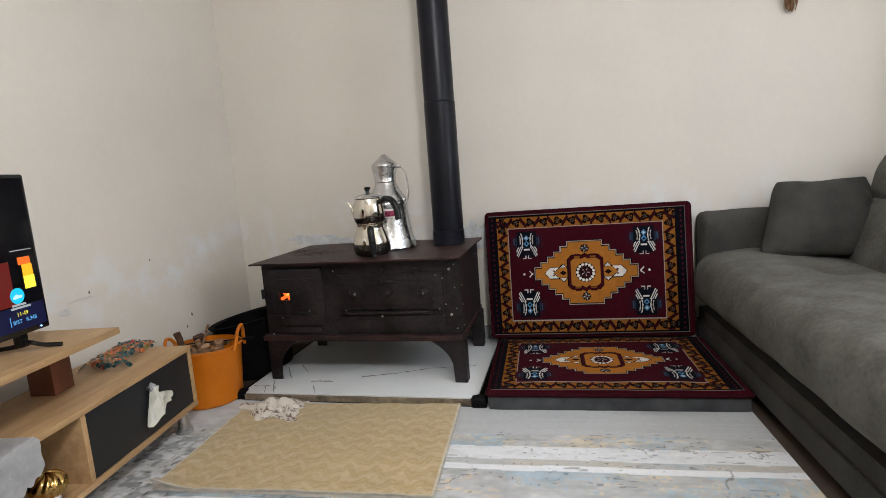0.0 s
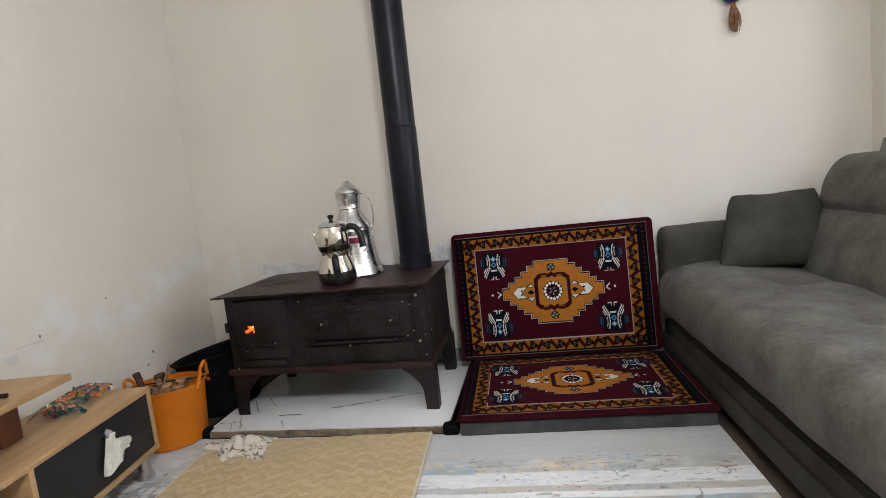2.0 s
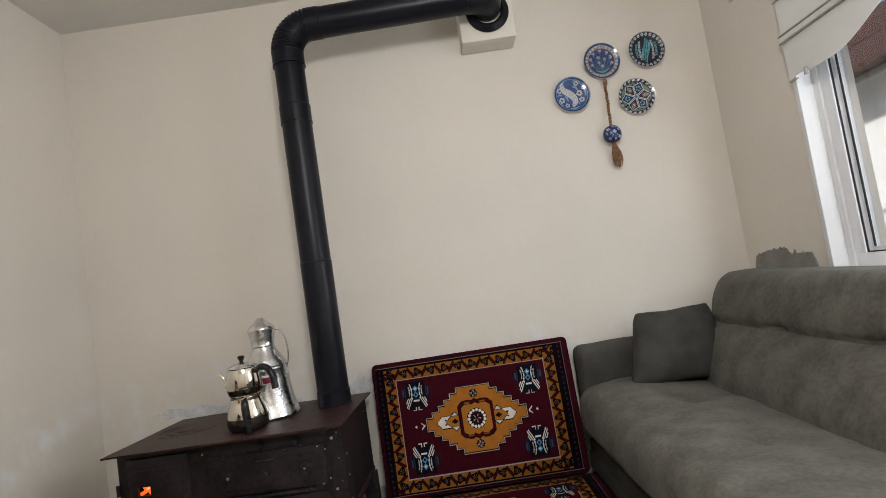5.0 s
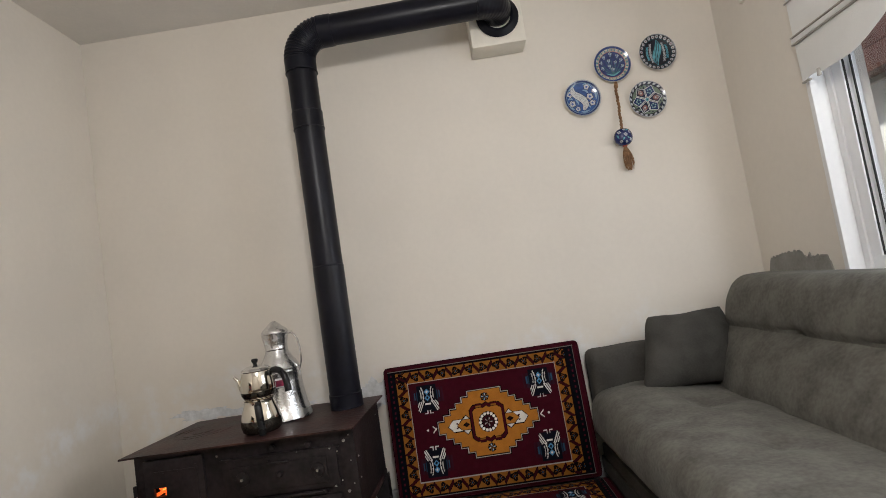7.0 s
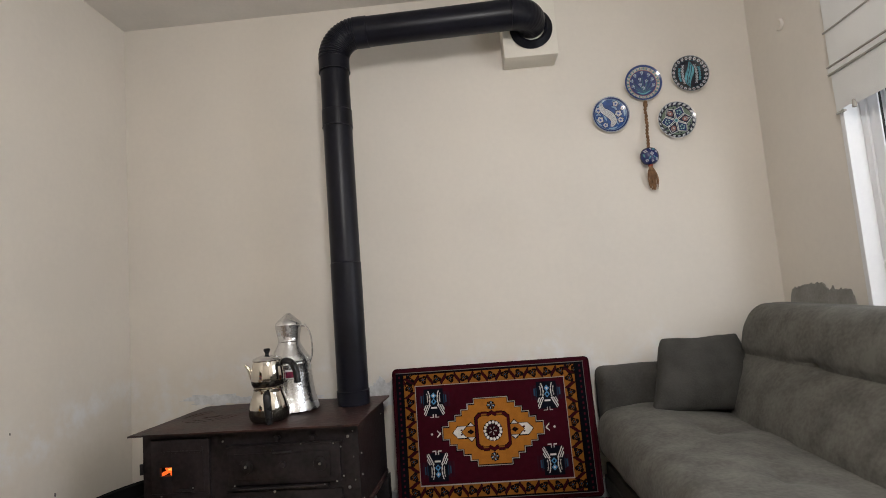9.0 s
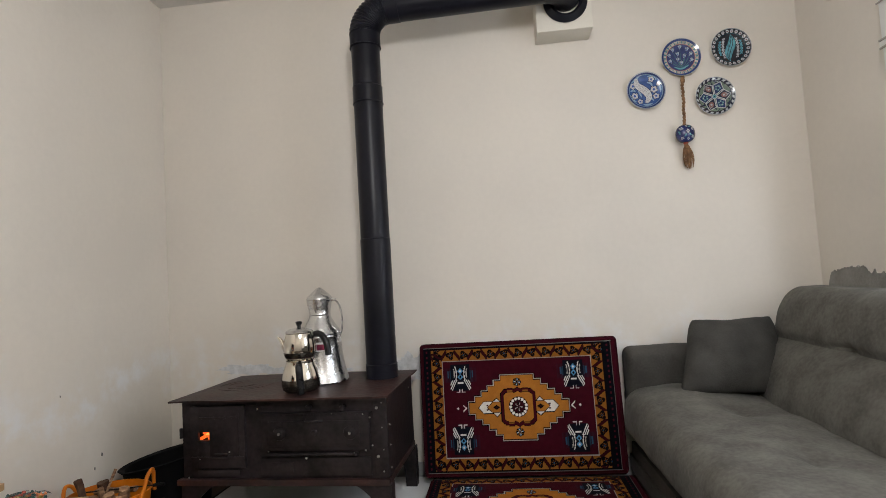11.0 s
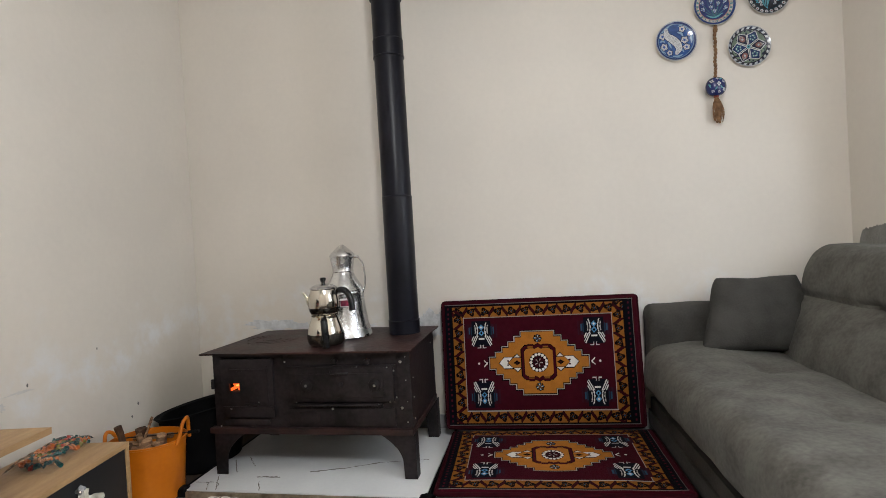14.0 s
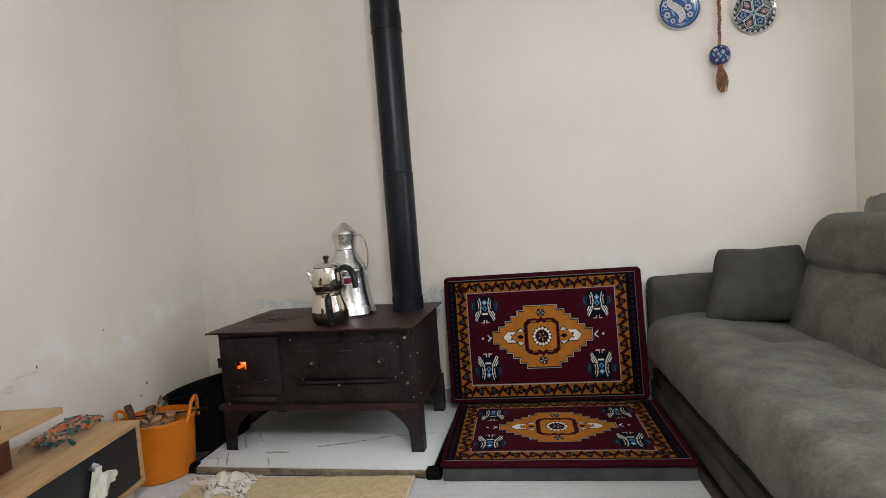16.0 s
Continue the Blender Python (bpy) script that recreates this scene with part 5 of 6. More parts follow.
def tv_cabinet():
    c = thing("tv_cabinet", "light oak television cabinet with an anthracite drawer front", "cabinet", (0.17, -1.6, 0.0))
    t = 0.018
    part("top_board", box(CX0, CX1 + 0.002, CY0, CY1, CZ1 - t, CZ1, 0.0015), oak, c)
    part("bottom_board", box(CX0, CX1 + 0.002, CY0, CY1, CZ0, CZ0 + t, 0.0015), oak, c)
    for y in (CY1 - t, CY0, -1.475, -1.92):
        part("upright", box(CX0, CX1, y, y + t, CZ0 + t + 0.0005, CZ1 - t - 0.0005, 0.001), oak, c)
    part("back_panel", box(CX0, CX0 + 0.006, CY0 + t, CY1 - t, CZ0 + t, CZ1 - t), anthracite, c, "dark back panel")
    front = part("drawer_front", box(CX1 - 0.020, CX1 - 0.003, -1.455, CY1 - t - 0.002, CZ0 + t + 0.002, CZ1 - t - 0.002, 0.001), anthracite, c, "anthracite drawer front")
    kn = lathe([(0, 0.026), (0.010, 0.025), (0.013, 0.020), (0.010, 0.012), (0.006, 0.006), (0.006, 0.0)], 18)
    kn.transform(pose(CX1 - 0.003, -1.19, 0.258, 0, 90, 0))
    part("knob", kn, satin, front, "satin metal knob")
    part("drawer_front", box(CX1 - 0.020, CX1 - 0.003, CY0 + t + 0.002, -1.922, CZ0 + t + 0.002, CZ1 - t - 0.002, 0.001), anthracite, c, "anthracite drawer front")
    for x in (0.07, 0.294):
        for y in (-0.995, -2.28):
            part("foot", lathe([(0, 0.0055), (0.030, 0.0055), (0.031, 0.012), (0.022, 0.035), (0.018, CZ0 - 0.001), (0, CZ0 - 0.001)], 24, (x, y, 0)), satin, c, "flared chrome foot")
    part("shelf", box(CX0, CX1, CY0, -1.272, 0.4725, 0.4925, 0.0015), oak, c, "raised oak shelf")
    for y in (-1.365, -2.20):
        part("riser", box(0.075, 0.155, y, y + 0.075, CZ1 + 0.0005, 0.472, 0.002), walnut, c, "walnut-brown riser block")
    c.matrix_basis = ASKEW @ c.matrix_basis


tv_cabinet()

tv_black = mat("gloss_black_plastic", (0.010, 0.010, 0.011), None, 8, 0.18)
screen_dark = mat("dark_screen", (0.006, 0.006, 0.008), None, 8, 0.12)


def letters(text, size, material, parent, place, name="lettering"):
    """Raised letters in the built-in font, as a mesh; local x runs along -y of the world, facing +x."""
    cu = bpy.data.curves.new("tmp_text", "FONT")
    cu.body, cu.size, cu.extrude, cu.resolution_u = text, size, 0.0, 2
    tmp = new("tmp_text", cu)
    bpy.context.view_layer.update()
    me = bpy.data.meshes.new_from_object(tmp.evaluated_get(bpy.context.evaluated_depsgraph_get()))
    bpy.data.objects.remove(tmp)
    bpy.data.curves.remove(cu)
    me.transform(HOME[parent].inverted() @ place)
    me.materials.clear()
    me.materials.append(material)
    ob = new(name, me)
    ob.parent = parent
    HOME[ob] = HOME[parent]
    return ob


def television():
    t = thing("television", "black flat television showing a news picture", "television", (0.22, -1.75, 0.4885))
    xs, y0, y1, z0, z1 = 0.228, -2.115, -1.385, 0.536, 0.962
    part("housing", box(xs - 0.045, xs, y0, y1, z0, z1, 0.006), tv_black, t)
    part("back_bulge", box(xs - 0.085, xs - 0.045, y0 + 0.12, y1 - 0.12, z0 + 0.04, z0 + 0.25, 0.012), tv_black, t)
    scr = part("screen", box(xs + 0.0004, xs + 0.0012, y0 + 0.010, y1 - 0.010, z0 + 0.020, z1 - 0.010), screen_dark, t, "lit screen")
    for y in (-1.46, -2.03):
        ft = tube(curve_points([(0.130, y - 0.01, 0.4955), (0.20, y, 0.503), (0.225, y, 0.512), (0.26, y + 0.012, 0.500), (0.298, y + 0.026, 0.4955)], 5), 0.0065, 8)
        part("foot", ft, tv_black, t)
        part("foot_post", box(xs - 0.035, xs - 0.012, y - 0.012, y + 0.012, 0.500, z0 + 0.003, 0.002), tv_black, t)
    e = 0.0018

    def flat(name, ya, yb, za, zb, m, k=0):
        return part(name, box(xs + e + 0.0004 * k, xs + e + 0.0003 + 0.0004 * k, ya, yb, za, zb), m, scr)

    flat("picture_band", y0 + 0.012, y1 - 0.011, 0.552, 0.615, glow("screen_blue", (0.008, 0.018, 0.22), 0.14))
    flat("picture_glow", y0 + 0.02, -1.480, 0.618, 0.735, glow("screen_red", (0.45, 0.02, 0.01), 0.28))
    flat("picture_glow", -1.452, -1.414, 0.722, 0.742, glow("screen_orange", (1.0, 0.16, 0.01), 1.0))
    flat("picture_glow", -1.443, -1.411, 0.690, 0.722, glow("screen_amber", (1.0, 0.42, 0.01), 1.3))
    flat("picture_glow", -1.443, -1.409, 0.656, 0.690, glow("screen_yellow", (0.95, 0.85, 0.05), 1.3))
    flat("picture_line", -1.470, -1.405, 0.760, 0.762, glow("screen_white", (0.8, 0.8, 0.8), 0.5))
    dsc = lathe([(0, 0.0003), (0.021, 0.0003), (0.021, 0)], 32)
    dsc.transform(pose(xs + e + 0.0006, -1.472, 0.643, 0, 90, 0))
    part("emblem", dsc, glow("screen_cyan", (0.02, 0.50, 0.75), 1.2), scr)
    bm = prism([(-1.486, 0.640), (-1.475, 0.648), (-1.467, 0.644), (-1.457, 0.643), (-1.460, 0.636), (-1.485, 0.635)], xs + e + 0.0011, xs + e + 0.0014, "x")
    part("emblem_mark", bm, glow("screen_pale", (0.6, 0.9, 1.0), 1.0), scr)
    for i, (ya, yb, z) in enumerate(((-1.492, -1.450, 0.619), (-1.497, -1.438, 0.611))):
        flat("caption_bar", ya, yb, z - 0.0028, z + 0.0028, MATS["screen_white"], 1)
    flat("caption_bar", -1.5055, -1.5035, 0.566, 0.592, glow("screen_ice", (0.15, 0.5, 0.9), 1.0), 1)
    place = Matrix.Translation((xs + e + 0.001, 0, 0))
    turn = Matrix(((0, 0, 1, 0), (1, 0, 0, 0), (0, 1, 0, 0), (0, 0, 0, 1)))
    yel, ice = glow("screen_text_yellow", (0.9, 0.8, 0.05), 1.2), MATS["screen_ice"]
    letters("11:49", 0.0155, yel, scr, Matrix.Translation((xs + e + 0.001, -1.484, 0.589)) @ turn)
    letters("BIST", 0.0150, ice, scr, Matrix.Translation((xs + e + 0.001, -1.499, 0.570)) @ turn)
    letters("8.348", 0.0150, ice, scr, Matrix.Translation((xs + e + 0.001, -1.459, 0.571)) @ turn)
    led = lathe([(0, 0.001), (0.002, 0.001), (0.002, 0)], 10)
    led.transform(pose(xs + 0.0002, -1.415, 0.545, 0, 90, 0))
    part("indicator", led, glow("blue_led", (0.15, 0.3, 1.0), 12), t, "small blue indicator light")
    t.matrix_basis = ASKEW @ Matrix.Translation((-0.018, -0.012, 0.004)) @ t.matrix_basis


television()

film_mat = bpy.data.materials.new("clear_bag_film")
film_mat.use_nodes = True
_b = film_mat.node_tree.nodes["Principled BSDF"]
_b.inputs["Base Color"].default_value = (0.9, 0.9, 0.9, 1)
_b.inputs["Transmission Weight"].default_value, _b.inputs["Roughness"].default_value, _b.inputs["IOR"].default_value = 0.95, 0.12, 1.08


def sweet_bag():
    rnd = random.Random(12)
    b = thing("bag_of_sweets", "clear bag of orange and green wrapped sweets on the cabinet", "bag", (0.155, -1.045, CZ1))
    mats = [mat("sweet_orange", (0.62, 0.20, 0.06), (0.5, 0.14, 0.04), 30, 0.35), mat("sweet_teal", (0.02, 0.10, 0.095), (0.012, 0.06, 0.06), 30, 0.35), mat("sweet_peach", (0.65, 0.36, 0.20), None, 30, 0.4), mat("sweet_olive", (0.26, 0.22, 0.05), None, 30, 0.4), mat("sweet_red", (0.40, 0.05, 0.03), None, 30, 0.35)]
    for i in range(74):
        u, v = rnd.uniform(0, 1), rnd.uniform(0, 1)
        x, y = 0.095 + 0.135 * u - 0.075 * v * (0.4 + 0.6 * u), -1.165 + 0.245 * v
        edge = min(u, 1 - u, v, 1 - v)
        z = CZ1 + 0.010 + rnd.uniform(0, 0.018) * min(1, edge * 5)
        c = lathe([(0.0, -0.013), (0.004, -0.011), (0.0075, -0.006), (0.0085, 0), (0.0075, 0.006), (0.004, 0.011), (0.0, 0.013)], 8)
        for sgn in (1, -1):
            lathe([(0.001, 0), (0.008, sgn * 0.010)], 6, (0, 0, sgn * 0.0115), bm=c)
        c.transform(pose(x, y, z, rnd.uniform(55, 125), rnd.uniform(-30, 30), rnd.uniform(0, 360)))
        part("sweet", c, mats[rnd.choice((0, 0, 1, 1, 1, 1, 2, 3, 4))], b)
    bm = bmesh.new()
    n = 22
    g = [[None] * (n + 1) for _ in range(n + 1)]
    for i in range(n + 1):
        for j in range(n + 1):
            u, v = i / n, j / n
            e = min(1, 6 * min(u, 1 - u, v, 1 - v))
            x, y = 0.080 + 0.165 * u - 0.08 * v * (0.4 + 0.6 * u), -1.195 + 0.305 * v
            g[i][j] = bm.verts.new((x, y, CZ1 + 0.003 + (0.030 + 0.010 * nz(x, y, 0, 40)) * e ** 0.6))
    for i in range(n):
        for j in range(n):
            bm.faces.new((g[i][j], g[i + 1][j], g[i + 1][j + 1], g[i][j + 1]))
    film = part("film", bm, film_mat, b, "clear plastic film")
    film.visible_shadow = False
    b.matrix_basis = ASKEW @ b.matrix_basis


sweet_bag()


def hanging_bag():
    h = thing("hanging_cloth", "small white crumpled bag hung on the drawer knob", "cloth bag", (CX1 + 0.01, -1.19, 0.25))
    xk = CX1 + 0.012
    outline = [(-1.197, 0.262), (-1.180, 0.262), (-1.176, 0.240), (-1.154, 0.228), (-1.112, 0.218), (-1.104, 0.204), (-1.118, 0.186), (-1.150, 0.176), (-1.180, 0.164), (-1.224, 0.142), (-1.238, 0.146), (-1.226, 0.180), (-1.214, 0.215), (-1.203, 0.240)]
    bm = prism(outline, xk, xk + 0.010, "x")
    bmesh.ops.triangulate(bm, faces=bm.faces[:])
    bmesh.ops.subdivide_edges(bm, edges=bm.edges[:], cuts=4, use_grid_fill=True)
    for v in bm.verts:
        k = nz(v.co.y, v.co.z, 0, 30) + 0.6 * nz(v.co.y, v.co.z, 4, 70)
        side = 1 if v.co.x > xk + 0.005 else 0
        v.co.x += side * (0.012 * max(0, 1 - abs(v.co.y + 1.175) / 0.06) + 0.015 * k)
        v.co.y += 0.003 * nz(v.co.y, v.co.z, 8, 60)
        v.co.z += 0.003 * nz(v.co.y, v.co.z, 12, 60)
    part("cloth", bm, mat("off_white_film", (0.74, 0.73, 0.68), (0.62, 0.61, 0.52), 35, 0.45, bump=0.4, bscale=120), h, smooth=60)
    kn = pad(xk - 0.004, xk + 0.014, -1.202, -1.182, 0.256, 0.278, 0.008, 0.004, lambda p, n: n * 0.006 * nz(p.x, p.y, p.z, 90))
    part("knot", kn, mat("grey_film", (0.42, 0.43, 0.45), (0.25, 0.26, 0.28), 60, 0.35, bump=0.4, bscale=200), h, "twisted grey knot of the bag")
    h.matrix_basis = ASKEW @ h.matrix_basis


hanging_bag()

brass = mat("polished_brass", (0.62, 0.40, 0.14), (0.45, 0.27, 0.08), 12, 0.2, 1.0)
lace = mat("white_lace", (0.74, 0.74, 0.75), (0.62, 0.62, 0.64), 40, 0.9, bump=0.5, bscale=200)


def brass_ornament():
    o = thing("brass_ornament", "ribbed brass ball ornament on white feet in the cabinet", "ornament", (0.285, -1.575, CZ0 + 0.018))
    bm = bmesh.new()
    n, m2 = 96, 24
    c = Vector((0.285, -1.575, 0.162))
    ringv = []
    for j in range(m2 + 1):
        th = math.pi * j / m2
        ringv.append([bm.verts.new(c + Vector((math.sin(th) * math.cos(2 * math.pi * i / n), math.sin(th) * math.sin(2 * math.pi * i / n), 0.8 * math.cos(th))) * (0.041 + 0.0045 * abs(math.cos(6 * 2 * math.pi * i / n + 1.6 * th)))) for i in range(n)])
    for j in range(m2):
        for i in range(n):
            bm.faces.new((ringv[j][i], ringv[j][(i + 1) % n], ringv[j + 1][(i + 1) % n], ringv[j + 1][i]))
    part("ball", bm, brass, o)
    for k in range(3):
        a = 2 * math.pi * k / 3
        part("foot", tube([(c.x + 0.018 * math.cos(a), c.y + 0.018 * math.sin(a), 0.140), (c.x + 0.026 * math.cos(a), c.y + 0.026 * math.sin(a), CZ0 + 0.019)], [0.010, 0.006], 10), lace, o, "white foot")
    o.matrix_basis = ASKEW @ o.matrix_basis


brass_ornament()


def lace_cloth():
    """A lace cloth that lies on the cabinet's top and hangs over its front edge."""
    l = thing("lace_cloth", "white lace cloth hanging over the cabinet's front edge", "cloth", (0.32, -1.78, CZ1))
    bm = bmesh.new()
    n, k = 40, 26
    rows = []
    for i in range(n + 1):
        y = -1.625 - 0.30 * i / n
        drop = 0.065 + 0.045 * math.sin(i / n * math.pi) + 0.012 * abs(math.sin(i * 0.9))
        row = []
        for j in range(k + 1):
            s = (0.16 + drop) * j / k
            w = 0.008 * nz(y, s, 0, 22)
            if s < 0.15:
                row.append((0.172 + s, y + 0.3 * w, CZ1 + 0.003 + abs(w) * 0.5))
            else:
                row.append((0.326 + abs(w) + 0.008 * min(1, (s - 0.15) / 0.03), y + w * 0.5, CZ1 + 0.003 - (s - 0.15)))
        rows.append(row)
    vs = [[bm.verts.new(p) for p in r] for r in rows]
    for i in range(n):
        for j in range(k):
            bm.faces.new((vs[i][j], vs[i + 1][j], vs[i + 1][j + 1], vs[i][j + 1]))
    bmesh.ops.solidify(bm, geom=bm.faces[:], thickness=0.0015)
    part("cloth", bm, lace, l)
    l.matrix_basis = ASKEW @ l.matrix_basis


lace_cloth()

# ---- bucket of kindling and black tub ----
orange_plastic = mat("orange_plastic", (0.57, 0.162, 0.003), (0.47, 0.125, 0.003), 5, 0.42, bump=0.05)
bark = mat("brown_bark", (0.13, 0.065, 0.035), (0.06, 0.03, 0.018), 25, 0.9, bump=0.8, bscale=110)
split = mat("split_wood", (0.40, 0.24, 0.13), (0.13, 0.065, 0.035), 26, 0.8, bump=0.4, bscale=90, stretch=(1, 1, 5))
BXc, BYc = 0.225, -0.735


def bucket():
    b = thing("bucket", "orange flexible plastic bucket full of kindling", "bucket", (BXc, BYc, 0.006))
    bm = lathe([(0, 0.007), (0.118, 0.007), (0.126, 0.014), (0.133, 0.10), (0.142, 0.20), (0.147, 0.238), (0.151, 0.240), (0.151, 0.246), (0.145, 0.247), (0.138, 0.20), (0.129, 0.10), (0.121, 0.02), (0, 0.018)], 56, (BXc, BYc, 0))
    for v in bm.verts:
        v.co.y = BYc + (v.co.y - BYc) * (1 - 0.10 * (v.co.z / 0.24))
    part("tub", bm, orange_plastic, b)
    for s, ang in ((1, radians(8)), (-1, radians(8))):
        cx, cy = BXc + s * 0.146 * math.cos(ang), BYc + s * 0.135 * math.sin(ang)
        tx, ty = -math.sin(ang), math.cos(ang)
        pts = curve_points([(cx - tx * 0.052, cy - ty * 0.052, 0.228), (cx - tx * 0.038 + s * 0.006, cy - ty * 0.038, 0.258), (cx - tx * 0.022 + s * 0.014, cy - ty * 0.022, 0.305), (cx + s * 0.020, cy, 0.322), (cx + tx * 0.022 + s * 0.014, cy + ty * 0.022, 0.305), (cx + tx * 0.038 + s * 0.006, cy + ty * 0.038, 0.258), (cx + tx * 0.052, cy + ty * 0.052, 0.228)], 6)
        if s < 0:
            pts = [Vector((q.x, q.y, 0.230 + (q.z - 0.230) * 0.5)) for q in pts]
        part("handle", tube(pts, 0.0072, 10), orange_plastic, b, "moulded loop handle")


def stick(p0, p1, r, material, label, seed):
    pts = [Vector(p0).lerp(Vector(p1), k / 9) for k in range(10)]
    bm = tube(pts, [r * (1 + 0.25 * nz(k, seed, 0, 0.9)) for k in range(10)], 7, flat=0.7)
    for v in bm.verts:
        v.co += Vector((nz(v.co.x, v.co.y, v.co.z + seed, 60), nz(v.co.y, v.co.z, v.co.x + seed, 60), 0)) * r * 0.45
    return whole("kindling_stick", bm, material, label, "firewood", group="kindling in the bucket", smooth=50)


bucket()
rnd = random.Random(5)
for i, (dx0, dy0, dx1, dy1, z0, z1, r, m) in enumerate((
        (-0.02, -0.04, -0.060, -0.085, 0.06, 0.275, 0.014, 0), (0.00, -0.02, 0.012, -0.060, 0.05, 0.236, 0.012, 1), (-0.06, 0.00, -0.085, -0.045, 0.05, 0.230, 0.013, 0),
        (0.04, 0.00, 0.085, -0.030, 0.06, 0.222, 0.022, 1), (0.03, -0.05, 0.055, -0.075, 0.06, 0.218, 0.024, 1), (-0.03, 0.04, -0.020, -0.010, 0.06, 0.240, 0.016, 0),
        (-0.04, -0.06, 0.020, 0.010, 0.10, 0.282, 0.006, 1), (-0.05, 0.05, -0.060, 0.03, 0.06, 0.225, 0.018, 0), (-0.01, -0.07, -0.015, -0.098, 0.06, 0.205, 0.020, 0), (-0.045, -0.08, -0.035, -0.105, 0.06, 0.212, 0.011, 1))):
    stick((BXc + dx0, BYc + dy0, z0), (BXc + dx1, BYc + dy1, z1 + 0.048), r * 1.1, (bark, split)[m], ("dark bark-covered kindling stick in the bucket", "pale split kindling stick in the bucket")[m], i)
for i, (x0, y0, z0, x1, y1, z1, r) in enumerate(((-0.10, -0.03, 0.235, 0.085, -0.055, 0.242, 0.014), (-0.07, 0.02, 0.24, 0.09, 0.03, 0.246, 0.016), (-0.02, -0.08, 0.232, 0.07, -0.07, 0.225, 0.018))):
    stick((BXc + x0, BYc + y0, z0), (BXc + x1, BYc + y1, z1), r, split, "pale split kindling stick in the bucket", 20 + i)

pk = thing("poker", "thin iron poker resting across the bucket", "poker", (BXc + 0.1, BYc, 0.25))
part("rod", tube([(BXc - 0.10, BYc - 0.02, 0.252), (BXc + 0.175, BYc + 0.02, 0.262)], 0.0028, 8), iron, pk)
part("grip", tube([(BXc + 0.170, BYc + 0.019, 0.2617), (BXc + 0.212, BYc + 0.026, 0.2637)], 0.0065, 12), black_cloth, pk, "grey grip")

bm = lathe([(0, 0.002), (0.150, 0.002), (0.160, 0.012), (0.170, 0.10), (0.186, 0.245), (0.200, 0.262), (0.206, 0.268), (0.200, 0.272), (0.180, 0.262), (0.160, 0.10), (0.15, 0.02), (0, 0.016)], 48, (0, 0, 0))
for v in bm.verts:
    if v.co.z > 0.15:
        v.co.z += 0.10 * (v.co.x + 0.02) * (v.co.z - 0.15) / 0.11 * 1.6
bm.transform(pose(0.245, -0.385, 0.0))
tub = thing("coal_tub", "black plastic coal tub behind the bucket", "tub", (0.245, -0.385, 0.0))
part("tub", bm, black_cloth, tub)

# ---- plates and hanging charm ----
glaze = painted("painted_glaze", 0.18, 0.03, 200, coat=0.5, spec=0.4)
COB, WHT, TEAL, DKB, PNK = [np.array(c) for c in ((0.024, 0.052, 0.185), (0.52, 0.54, 0.56), (0.07, 0.21, 0.25), (0.007, 0.010, 0.024), (0.34, 0.16, 0.15))]


def leaf(x, y, cx, cy, ang, l, w):
    """Mask of a pointed leaf."""
    u = (x - cx) * math.cos(ang) + (y - cy) * math.sin(ang)
    v = -(x - cx) * math.sin(ang) + (y - cy) * math.cos(ang)
    return np.abs(v) < w * np.clip(1 - (u / l) ** 2, 0, 1)


def stroke(x, y, ctrl, width):
    """Mask of a brush stroke along a smooth line, tapered to both ends, and the place along it."""
    pts = [(p.x, p.y) for p in curve_points([(a, b, 0.0) for a, b in ctrl], 8)]
    best, along = np.full(x.shape, 9.0), np.zeros(x.shape)
    for i, (a, b) in enumerate(pts):
        t = i / (len(pts) - 1)
        d = np.hypot(x - a, y - b) / (width * (0.25 + 0.75 * math.sin(math.pi * (0.06 + 0.88 * t)) ** 0.8))
        near = d < best
        best[near], along[near] = d[near], t
    return best, along


def flower(col, x, y, cx, cy, size, turn, petal, heart, edge):
    rr, an = np.hypot(x - cx, y - cy), np.arctan2(y - cy, x - cx)
    rim = size * (0.70 + 0.30 * np.abs(np.cos(2.5 * an + turn)))
    col[rr < rim * 1.22] = edge
    col[rr < rim] = petal
    col[(rr < rim * 0.85) & (np.abs(np.sin(2.5 * an + turn)) < 0.16) & (rr > size * 0.3)] = edge * 3
    col[rr < size * 0.34] = heart


